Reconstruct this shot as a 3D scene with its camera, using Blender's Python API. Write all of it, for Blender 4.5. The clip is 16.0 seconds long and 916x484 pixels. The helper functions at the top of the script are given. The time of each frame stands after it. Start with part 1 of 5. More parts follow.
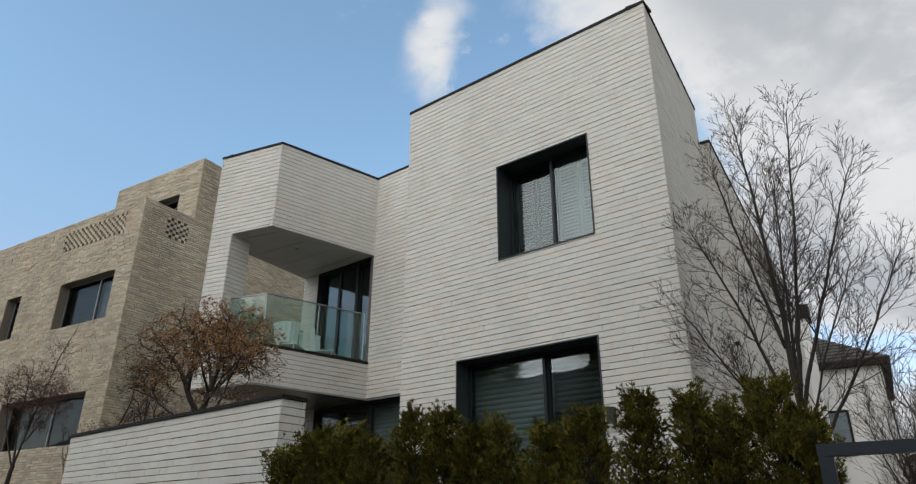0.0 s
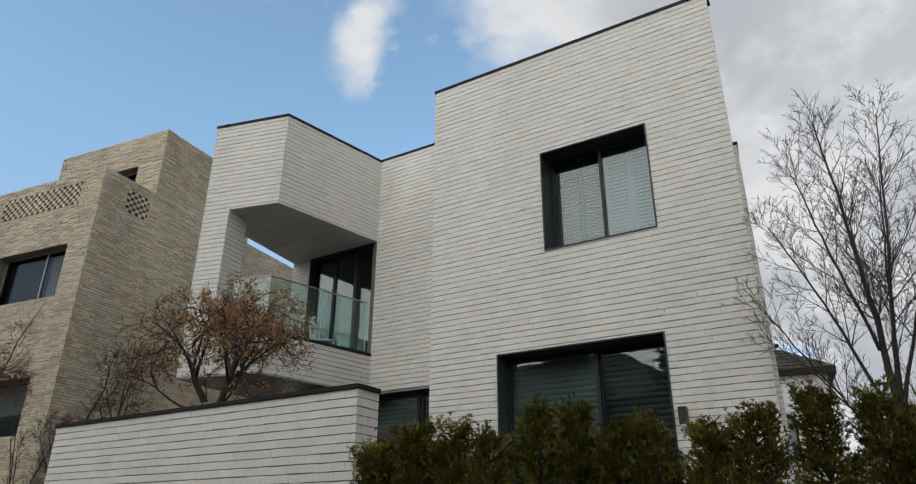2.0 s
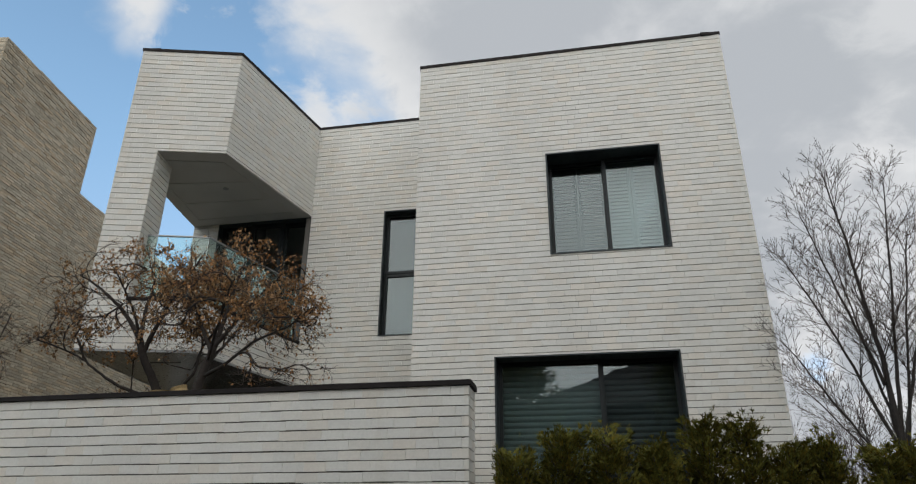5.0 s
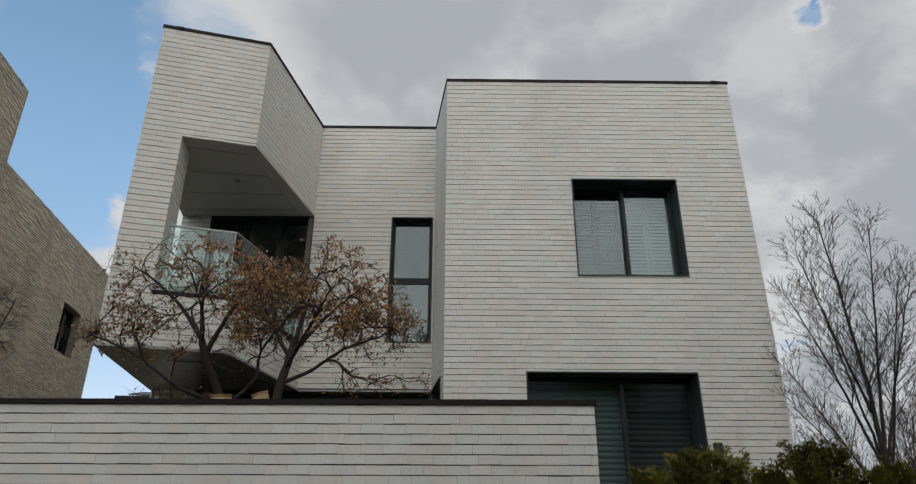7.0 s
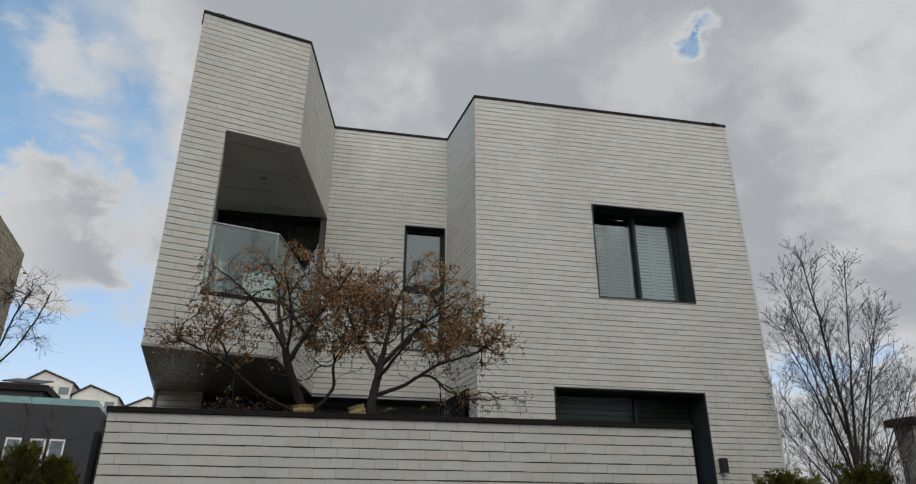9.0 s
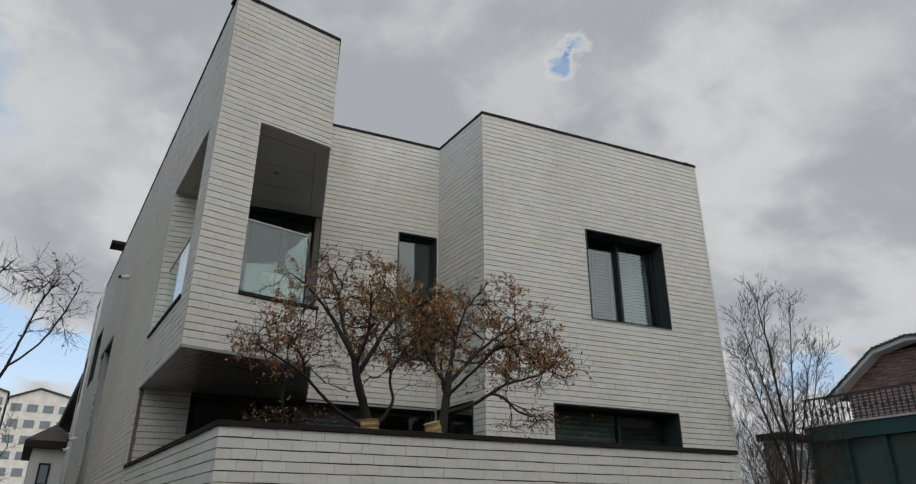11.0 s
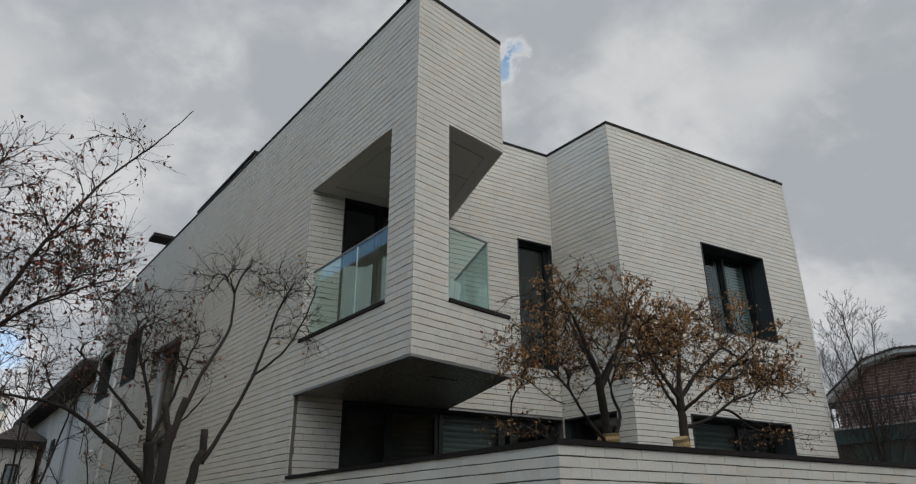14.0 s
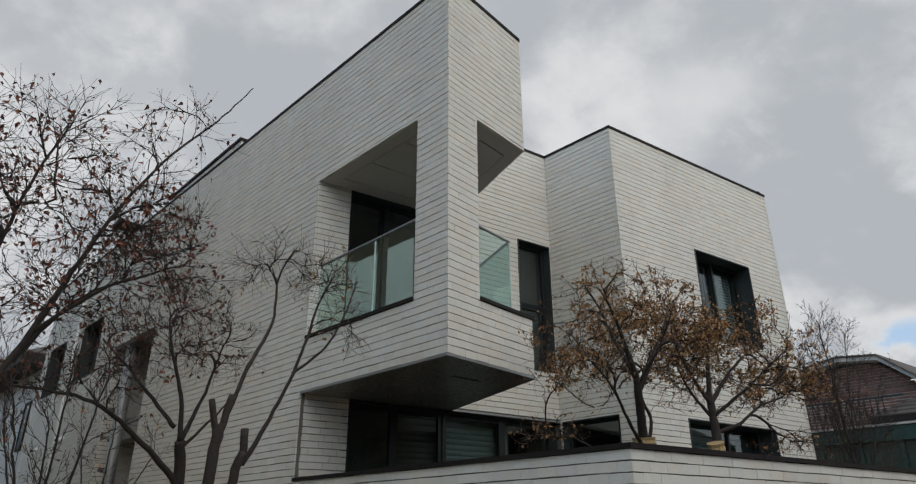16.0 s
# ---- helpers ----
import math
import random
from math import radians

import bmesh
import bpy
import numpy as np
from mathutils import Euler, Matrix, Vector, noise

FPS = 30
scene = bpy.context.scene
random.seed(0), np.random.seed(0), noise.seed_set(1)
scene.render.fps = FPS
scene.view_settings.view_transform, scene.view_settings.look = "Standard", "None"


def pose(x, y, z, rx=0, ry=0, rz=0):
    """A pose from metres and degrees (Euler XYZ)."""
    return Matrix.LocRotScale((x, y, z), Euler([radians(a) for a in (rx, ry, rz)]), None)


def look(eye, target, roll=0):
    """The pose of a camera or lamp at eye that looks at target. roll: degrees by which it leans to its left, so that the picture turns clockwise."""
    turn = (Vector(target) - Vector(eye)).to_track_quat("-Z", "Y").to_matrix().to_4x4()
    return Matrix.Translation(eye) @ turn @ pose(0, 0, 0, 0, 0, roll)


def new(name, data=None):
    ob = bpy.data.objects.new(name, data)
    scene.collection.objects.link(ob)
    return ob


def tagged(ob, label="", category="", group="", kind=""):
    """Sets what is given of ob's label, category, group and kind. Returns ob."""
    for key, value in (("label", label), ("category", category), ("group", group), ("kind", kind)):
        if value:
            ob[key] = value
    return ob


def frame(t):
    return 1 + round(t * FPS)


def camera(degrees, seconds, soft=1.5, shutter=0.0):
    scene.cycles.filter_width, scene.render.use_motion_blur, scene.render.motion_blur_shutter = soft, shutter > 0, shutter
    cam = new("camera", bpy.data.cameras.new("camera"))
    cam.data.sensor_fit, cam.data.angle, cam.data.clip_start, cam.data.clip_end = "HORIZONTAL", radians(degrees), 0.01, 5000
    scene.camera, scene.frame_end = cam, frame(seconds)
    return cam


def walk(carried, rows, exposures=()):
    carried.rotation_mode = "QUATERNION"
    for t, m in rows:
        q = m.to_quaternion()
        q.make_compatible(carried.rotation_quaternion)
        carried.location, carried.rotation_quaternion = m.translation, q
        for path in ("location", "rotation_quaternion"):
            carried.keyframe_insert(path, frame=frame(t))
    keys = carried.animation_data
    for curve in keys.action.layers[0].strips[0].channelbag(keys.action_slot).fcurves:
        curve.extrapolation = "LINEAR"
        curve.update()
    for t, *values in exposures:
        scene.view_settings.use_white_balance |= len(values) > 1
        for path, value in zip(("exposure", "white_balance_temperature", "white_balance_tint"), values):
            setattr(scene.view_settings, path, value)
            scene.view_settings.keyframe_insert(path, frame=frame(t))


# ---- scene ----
cam = camera(67.8, 16.0, soft=1.2)
METRES, EYE, TILT, LEAN, TURN = 16.0, 1.6, 0.0, 0.0, 31.4
ROWS = [
    (0.0, 0.0, 0.0, 0.0, -0.11, 23.36, -0.25),
    (0.5, -0.021, 0.0066, 0.0005, -3.48, 23.42, -0.35),
    (1.0, -0.0481, 0.0183, 0.0029, -5.93, 23.33, -0.39),
    (1.5, -0.0794, 0.0298, 0.0043, -6.82, 23.32, -0.32),
    (2.0, -0.1094, 0.0456, 0.0033, -7.58, 23.33, -0.25),
    (2.5, -0.1386, 0.0631, 0.0044, -8.55, 23.35, -0.24),
    (3.0, -0.1663, 0.0826, 0.0062, -11.04, 23.45, -0.21),
    (3.5, -0.1937, 0.1031, 0.0083, -14.89, 23.53, -0.29),
    (4.0, -0.221, 0.1205, 0.0093, -20.07, 23.64, -0.34),
    (6.5, -0.3786, 0.1941, 0.0138, -37.07, 23.69, -0.23),
    (7.0, -0.4067, 0.2135, 0.016, -39.8, 23.69, -0.22),
    (7.5, -0.4365, 0.2336, 0.0193, -41.84, 23.66, -0.16),
    (8.0, -0.4619, 0.253, 0.0216, -44.5, 23.59, -0.18),
    (8.5, -0.4909, 0.2736, 0.023, -47.31, 23.63, -0.19),
    (9.0, -0.5161, 0.294, 0.0242, -50.32, 23.46, -0.11),
    (11.5, -0.6233, 0.4322, 0.038, -64.22, 23.22, -0.24),
    (12.0, -0.6414, 0.4639, 0.0392, -64.52, 23.27, -0.22),
    (12.5, -0.6575, 0.4924, 0.0396, -64.8, 23.15, -0.02),
    (13.0, -0.6704, 0.5224, 0.0421, -65.54, 23.15, -0.05),
    (13.5, -0.6786, 0.5514, 0.0431, -67.48, 23.03, -0.08),
    (14.0, -0.6812, 0.5788, 0.0449, -68.67, 23.09, 0.11),
    (14.5, -0.6832, 0.6033, 0.0471, -69.38, 23.03, 0.15),
    (15.0, -0.683, 0.6192, 0.0474, -70.64, 23.06, 0.28),
    (15.5, -0.6851, 0.6327, 0.0474, -72.08, 23.19, 0.27),
    (16.0, -0.6901, 0.6429, 0.0474, -74.24, 23.14, 0.2),
]
EXPOSE = [(0.0, 1.3), (2.5, 1.28), (4.0, 1.33), (7.0, 1.0), (12.0, 0.93), (14.0, 0.97), (16.0, 1.16)]
walk(cam, [(t, pose(0, 0, EYE, TILT, LEAN, TURN) @ pose(METRES * x, METRES * y, METRES * z, 90 + pitch, roll, yaw)) for t, x, y, z, yaw, pitch, roll in ROWS], EXPOSE)

# ---- world, sun, exposure ----
SUN_DIR = Vector((-0.14, -0.80, 0.58)).normalized()
world = bpy.data.worlds.new("sky")
scene.world = world
world.use_nodes = True
wt = world.node_tree
wt.nodes.clear()


def wnode(kind, **kw):
    n = wt.nodes.new(kind)
    for k, v in kw.items():
        if k == "op":
            n.operation = v
        else:
            n.inputs[int(k[1:])].default_value = v
    return n


def wlink(a, b, i=0, o=0):
    wt.links.new(a.outputs[o], b.inputs[i])
    return b


def wmath(op, a, b=0.0, c=0.0, clamp=False):
    n = wt.nodes.new("ShaderNodeMath")
    n.operation, n.use_clamp = op, clamp
    for i, v in enumerate((a, b, c)):
        if isinstance(v, (int, float)):
            n.inputs[i].default_value = v
        else:
            wt.links.new(v, n.inputs[i])
    return n.outputs[0]


def wramp(v, lo, hi):
    n = wt.nodes.new("ShaderNodeMapRange")
    n.interpolation_type = "SMOOTHSTEP"
    wt.links.new(v, n.inputs[0])
    n.inputs[1].default_value, n.inputs[2].default_value = lo, hi
    return n.outputs[0]


coord = wt.nodes.new("ShaderNodeTexCoord")
nish = wt.nodes.new("ShaderNodeTexSky")
nish.sky_type, nish.sun_disc = "NISHITA", False
nish.sun_elevation = math.asin(SUN_DIR.z)
nish.sun_rotation = math.atan2(SUN_DIR.x, SUN_DIR.y)
nish.air_density, nish.dust_density, nish.ozone_density = 1.0, 1.2, 1.5
sep = wt.nodes.new("ShaderNodeSeparateXYZ")
wt.links.new(coord.outputs["Generated"], sep.inputs[0])
dx, dy, dz = sep.outputs
# clouds lie on a flat layer: direction divided by its height
inv = wmath("DIVIDE", 1.0, wmath("ADD", wmath("MAXIMUM", dz, 0.0), 0.40))
comb = wt.nodes.new("ShaderNodeCombineXYZ")
wt.links.new(wmath("MULTIPLY", dx, inv), comb.inputs[0])
wt.links.new(wmath("MULTIPLY", dy, inv), comb.inputs[1])


def wnoise(scale, detail, rough, off=(0, 0, 0), distort=0.0):
    m = wt.nodes.new("ShaderNodeMapping")
    m.inputs["Location"].default_value = off
    wt.links.new(comb.outputs[0], m.inputs["Vector"])
    n = wt.nodes.new("ShaderNodeTexNoise")
    n.inputs["Scale"].default_value, n.inputs["Detail"].default_value = scale, detail
    n.inputs["Roughness"].default_value, n.inputs["Distortion"].default_value = rough, distort
    wt.links.new(m.outputs[0], n.inputs["Vector"])
    return n.outputs[0]


big = wnoise(2.3, 9.0, 0.50, (2.96, 1.60, 0.0), 0.2)
fine = wnoise(3.0, 7.0, 0.50, (8.4, 2.2, 4.0), 0.15)
tuft = wnoise(11.0, 8.0, 0.60, (1.7, 5.1, 2.0), 0.3)
# the clear side of the sky lies to the west, the cloud bank over the rest
west = wmath("ADD", wmath("MULTIPLY", dx, -0.93), wmath("MULTIPLY", dy, 0.37))
dens = wmath("ADD", wmath("MULTIPLY", wmath("SUBTRACT", 0.555, west), 2.6), wmath("MULTIPLY", wmath("SUBTRACT", big, 0.5), 1.5))
dens = wmath("MINIMUM", dens, 0.75)


def toward(az, el):
    """How near a sky direction lies to a compass bearing and height, in radians."""
    a, e = radians(az), radians(el)
    d = wmath("ADD", wmath("ADD", wmath("MULTIPLY", dx, math.sin(a) * math.cos(e)), wmath("MULTIPLY", dy, math.cos(a) * math.cos(e))), wmath("MULTIPLY", dz, math.sin(e)))
    return wmath("ARCCOSINE", wmath("MINIMUM", d, 1.0))


def lump(az, el, radius):
    """1 in the middle of a patch of sky, 0 past its ragged edge."""
    q = radians(radius)
    rag = wmath("ADD", wmath("MULTIPLY", wmath("SUBTRACT", fine, 0.5), 1.6 * q), wmath("MULTIPLY", wmath("SUBTRACT", tuft, 0.5), 2.4 * q))
    return wramp(wmath("ADD", toward(az, el), rag), q * 1.1, q * 0.1)


# single puffs in the clear part, and one small blue hole in the bank
for az, el, radius, gain in ((-31.8, 36.2, 3.0, 0.25), (-34.0, 39.4, 2.6, 0.20), (-33.0, 43.0, 2.6, 0.20), (-15.2, 20.6, 6.5, 0.62), (-20.5, 19.2, 4.0, 0.34), (-17.0, 33.0, 6.0, 0.4), (-13.5, 9.0, 4.0, 0.5)):
    dens = wmath("ADD", dens, wmath("MULTIPLY", lump(az, el, radius), gain))
for az, el, radius, gain in ((42.2, 37.2, 1.7, 0.75), (43.7, 38.5, 1.5, 0.65), (-28.5, 37.0, 4.5, 0.35)):
    dens = wmath("SUBTRACT", dens, wmath("MULTIPLY", lump(az, el, radius), gain))
# broken and thinner towards the horizon
band = wmath("MULTIPLY", wramp(dz, 0.28, 0.22), wramp(dz, 0.13, 0.19))
dens = wmath("SUBTRACT", dens, wmath("MULTIPLY", wmath("MULTIPLY", band, wramp(fine, 0.42, 0.60)), 0.65))
dens = wmath("SUBTRACT", dens, wmath("MULTIPLY", wramp(dz, 0.34, 0.08), 0.36))
dens = wmath("ADD", dens, wmath("MULTIPLY", wmath("SUBTRACT", tuft, 0.5), 0.45))
cover = wramp(dens, -0.10, 0.26)
thick = wmath("MULTIPLY", wramp(dens, 0.06, 0.55), wramp(wmath("ADD", fine, wmath("MULTIPLY", wmath("SUBTRACT", tuft, 0.5), 0.25)), 0.66, 0.42))
thick = wmath("MULTIPLY", thick, wramp(west, 0.62, 0.50))
# its heavier parts, and the places where it is thin and the light comes through
for az, el, radius in ((-0.9, 36.1, 11), (15.7, 31.5, 11), (3.3, 37.3, 9), (8.6, 31.9, 10), (37.0, 28.5, 8), (71.2, 27.6, 10)):
    thick = wmath("MAXIMUM", thick, wmath("MULTIPLY", lump(az, el, radius), 0.8))
for az, el, radius in ((38.0, 35.5, 5.5), (-25.0, 41.5, 6.0), (-3.0, 29.5, 6.5), (66.0, 32.5, 5.0)):
    thick = wmath("MULTIPLY", thick, wmath("SUBTRACT", 1.0, wmath("MULTIPLY", lump(az, el, radius), 0.65)))
shade = wt.nodes.new("ShaderNodeMix")
shade.data_type = "RGBA"
wt.links.new(thick, shade.inputs[0])
shade.inputs[6].default_value = (0.318, 0.322, 0.327, 1)
shade.inputs[7].default_value = (0.200, 0.212, 0.227, 1)
clear = wt.nodes.new("ShaderNodeMix")
clear.data_type, clear.blend_type = "RGBA", "MULTIPLY"
clear.inputs[0].default_value = 1.0
wt.links.new(nish.outputs[0], clear.inputs[6])
SKY = 0.128
haze = wt.nodes.new("ShaderNodeMix")
haze.data_type = "RGBA"
wt.links.new(wramp(dz, 0.55, 0.12), haze.inputs[0])
haze.inputs[6].default_value = (SKY * 0.86, SKY * 0.93, SKY * 0.84, 1)
haze.inputs[7].default_value = (SKY * 0.72, SKY * 0.62, SKY * 0.58, 1)
wt.links.new(haze.outputs[2], clear.inputs[7])
both = wt.nodes.new("ShaderNodeMix")
both.data_type = "RGBA"
wt.links.new(cover, both.inputs[0])
wt.links.new(clear.outputs[2], both.inputs[6])
wt.links.new(shade.outputs[2], both.inputs[7])
bg = wt.nodes.new("ShaderNodeBackground")
wt.links.new(both.outputs[2], bg.inputs[0])
bg.inputs[1].default_value = 1.0
wout = wt.nodes.new("ShaderNodeOutputWorld")
wt.links.new(bg.outputs[0], wout.inputs[0])

sun = new("sun", bpy.data.lights.new("sun", "SUN"))
sun.data.energy, sun.data.angle, sun.data.color = 0.72, radians(85), (1.0, 0.975, 0.94)
sun.matrix_world = look((0, 0, 60), Vector((0, 0, 60)) - SUN_DIR)


# ---- materials ----
def material(name, base, rough=0.7, metal=0.0, vary=0.0, pieces=0.0, warm=0.0, grain=40.0, stain=0.15, bump=0.0, bump_scale=60.0, spec=0.5, streak=False, marks=0.0):
    """A surface with fine grain, broad stains and, for pieces, a tone of its own for each piece."""
    m = bpy.data.materials.new(name)
    m.use_nodes = True
    t = m.node_tree
    b = t.nodes["Principled BSDF"]
    b.inputs["Roughness"].default_value, b.inputs["Metallic"].default_value = rough, metal
    b.inputs["Specular IOR Level"].default_value = spec
    geo = t.nodes.new("ShaderNodeNewGeometry")

    def noise_node(scale, detail, stretch=(1, 1, 1)):
        mp = t.nodes.new("ShaderNodeMapping")
        mp.inputs["Scale"].default_value = stretch
        t.links.new(geo.outputs["Position"], mp.inputs[0])
        n = t.nodes.new("ShaderNodeTexNoise")
        n.inputs["Scale"].default_value, n.inputs["Detail"].default_value = scale, detail
        n.inputs["Roughness"].default_value = 0.6
        t.links.new(mp.outputs[0], n.inputs["Vector"])
        return n.outputs[0]

    def mul(a, lo, hi, f0=0.3, f1=0.7):
        r = t.nodes.new("ShaderNodeMapRange")
        t.links.new(a, r.inputs[0])
        r.inputs[1].default_value, r.inputs[2].default_value = f0, f1
        r.inputs[3].default_value, r.inputs[4].default_value = lo, hi
        return r.outputs[0]

    def times(a, c):
        n = t.nodes.new("ShaderNodeMath")
        n.operation = "MULTIPLY"
        t.links.new(a, n.inputs[0])
        t.links.new(c, n.inputs[1])
        return n.outputs[0]

    f = times(mul(noise_node(grain, 4), 1 - vary, 1 + vary), mul(noise_node(0.9, 5, (1, 1, 0.35) if streak else (1, 1, 1)), 1 - stain, 1 + stain))
    col = t.nodes.new("ShaderNodeMix")
    col.data_type, col.blend_type = "RGBA", "MULTIPLY"
    col.inputs[0].default_value = 1.0
    col.inputs[6].default_value = (*base, 1)
    if pieces or warm:
        info = t.nodes.new("ShaderNodeObjectInfo")
        add = t.nodes.new("ShaderNodeMath")
        add.operation = "ADD"
        t.links.new(info.outputs["Random"], add.inputs[0])
        t.links.new(geo.outputs["Random Per Island"], add.inputs[1])
        fr = t.nodes.new("ShaderNodeMath")
        fr.operation = "FRACT"
        t.links.new(add.outputs[0], fr.inputs[0])
        f = times(f, mul(fr.outputs[0], 1 - pieces, 1 + pieces, 0, 1))
        hue = t.nodes.new("ShaderNodeMix")
        hue.data_type = "RGBA"
        wn = t.nodes.new("ShaderNodeTexWhiteNoise")
        wn.noise_dimensions = "1D"
        t.links.new(fr.outputs[0], wn.inputs["W"])
        t.links.new(mul(wn.outputs[0], 0.0, 1.0, 0.45, 1.0), hue.inputs[0])
        hue.inputs[6].default_value = (*base, 1)
        hue.inputs[7].default_value = (base[0] * (1 + warm * 0.3), base[1] * (1 - warm * 0.35), base[2] * (1 - warm), 1)
        t.links.new(hue.outputs[2], col.inputs[6])
    rgb = t.nodes.new("ShaderNodeCombineColor")
    for i in range(3):
        if marks:
            k = marks * (0.8, 1.0, 1.3)[i]
            t.links.new(times(f, mul(noise_node(2.4, 6, (1, 1, 0.22)), 1.0, 1.0 - k, 0.60, 0.78)), rgb.inputs[i])
        else:
            t.links.new(f, rgb.inputs[i])
    t.links.new(rgb.outputs[0], col.inputs[7])
    t.links.new(col.outputs[2], b.inputs["Base Color"])
    t.links.new(mul(noise_node(grain * 0.5, 3), max(0.05, rough - 0.1), min(1.0, rough + 0.1)), b.inputs["Roughness"])
    if bump:
        bp = t.nodes.new("ShaderNodeBump")
        bp.inputs["Strength"].default_value, bp.inputs["Distance"].default_value = bump, 0.01
        t.links.new(noise_node(bump_scale, 5), bp.inputs["Height"])
        t.links.new(bp.outputs[0], b.inputs["Normal"])
    return m


def glass(name, tint, gloss=1.0, rough=0.0, ior=1.5):
    """A thin pane: mirror by Fresnel over a tinted clear sheet."""
    m = bpy.data.materials.new(name)
    m.use_nodes = True
    t = m.node_tree
    t.nodes.clear()
    out = t.nodes.new("ShaderNodeOutputMaterial")
    tr = t.nodes.new("ShaderNodeBsdfTransparent")
    tr.inputs[0].default_value = (*tint, 1)
    gl = t.nodes.new("ShaderNodeBsdfGlossy")
    gl.inputs["Roughness"].default_value = rough
    gl.inputs["Color"].default_value = (0.90, 0.95, 0.96, 1)
    lw = t.nodes.new("ShaderNodeLayerWeight")
    lw.inputs["Blend"].default_value = 0.5
    pw5 = t.nodes.new("ShaderNodeMath")
    pw5.operation = "POWER"
    t.links.new(lw.outputs["Facing"], pw5.inputs[0])
    pw5.inputs[1].default_value = 5.0
    fr = t.nodes.new("ShaderNodeMath")
    fr.operation = "MULTIPLY_ADD"
    t.links.new(pw5.outputs[0], fr.inputs[0])
    fr.inputs[1].default_value, fr.inputs[2].default_value = 0.96, ((ior - 1) / (ior + 1)) ** 2
    k = t.nodes.new("ShaderNodeMath")
    k.operation, k.use_clamp = "MULTIPLY", True
    t.links.new(fr.outputs[0], k.inputs[0])
    k.inputs[1].default_value = gloss
    geo = t.nodes.new("ShaderNodeNewGeometry")
    n = t.nodes.new("ShaderNodeTexNoise")
    n.inputs["Scale"].default_value = 1.3
    t.links.new(geo.outputs["Position"], n.inputs["Vector"])
    bp = t.nodes.new("ShaderNodeBump")
    bp.inputs["Strength"].default_value, bp.inputs["Distance"].default_value = 0.15, 0.01
    t.links.new(n.outputs[0], bp.inputs["Height"])
    t.links.new(bp.outputs[0], gl.inputs["Normal"])
    mx = t.nodes.new("ShaderNodeMixShader")
    t.links.new(k.outputs[0], mx.inputs[0])
    t.links.new(tr.outputs[0], mx.inputs[1])
    t.links.new(gl.outputs[0], mx.inputs[2])
    t.links.new(mx.outputs[0], out.inputs[0])
    return m


M_BRICK = material("white_brick", (0.662, 0.655, 0.608), 0.78, pieces=0.038, warm=0.07, vary=0.05, stain=0.06, grain=45, bump=0.25, bump_scale=90, spec=0.3, streak=True, marks=0.13)
M_MORTAR = material("grey_mortar", (0.14, 0.132, 0.12), 0.9, vary=0.12, stain=0.15)
M_TAN = material("tan_brick", (0.44, 0.395, 0.31), 0.85, pieces=0.19, warm=0.16, vary=0.16, stain=0.14, grain=30, bump=0.5, bump_scale=50, spec=0.25, streak=True)
M_TANMORTAR = material("tan_mortar", (0.20, 0.17, 0.135), 0.95, vary=0.15)
M_COPING = material("dark_metal_coping", (0.017, 0.014, 0.013), 0.7, 0.0, vary=0.1, stain=0.2, spec=0.2)
M_FRAME = material("dark_frame", (0.014, 0.019, 0.020), 0.5, 0.0, vary=0.08, stain=0.1, spec=0.3)
M_REVEAL = material("window_reveal", (0.030, 0.040, 0.042), 0.5, 0.0, vary=0.1, stain=0.18, spec=0.35)
M_EDGE = material("steel_edge", (0.30, 0.31, 0.31), 0.4, 0.6, vary=0.05)
M_SOFFIT = material("soffit_panel", (0.50, 0.49, 0.465), 0.6, vary=0.03, stain=0.08)
M_SOFFITLOW = material("grey_metal_soffit", (0.30, 0.295, 0.285), 0.32, 0.55, vary=0.04, stain=0.1)
M_PLASTER = material("plaster", (0.72, 0.71, 0.68), 0.85, vary=0.04, stain=0.1, streak=True)
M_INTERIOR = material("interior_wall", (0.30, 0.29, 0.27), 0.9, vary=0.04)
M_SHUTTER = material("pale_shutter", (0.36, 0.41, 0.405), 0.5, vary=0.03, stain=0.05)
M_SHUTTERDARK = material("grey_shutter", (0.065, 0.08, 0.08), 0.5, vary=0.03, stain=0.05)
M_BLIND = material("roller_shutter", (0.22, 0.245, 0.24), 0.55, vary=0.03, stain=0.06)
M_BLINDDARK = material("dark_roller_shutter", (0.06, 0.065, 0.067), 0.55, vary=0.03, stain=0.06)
M_GLASS = glass("window_glass", (0.70, 0.78, 0.78), 2.0)
M_GLASSPLAIN = glass("plain_glass", (0.5, 0.54, 0.54), 0.55)
M_RAIL = glass("railing_glass", (0.82, 0.92, 0.895), 1.35)
M_GLASSEDGE = material("glass_edge", (0.55, 0.66, 0.63), 0.25, vary=0.02)
M_BARK = material("grey_bark", (0.034, 0.027, 0.023), 0.9, vary=0.35, stain=0.25, grain=35, bump=0.6, bump_scale=70)
M_BARKLIGHT = material("pale_bark", (0.033, 0.028, 0.024), 0.9, vary=0.35, stain=0.25, grain=30, bump=0.6, bump_scale=70)
M_TWIG = material("brown_twig", (0.042, 0.029, 0.022), 0.85, vary=0.2)
M_DRYLEAF = material("dry_brown_leaf", (0.29, 0.175, 0.08), 0.8, pieces=0.55, warm=0.5, vary=0.15)
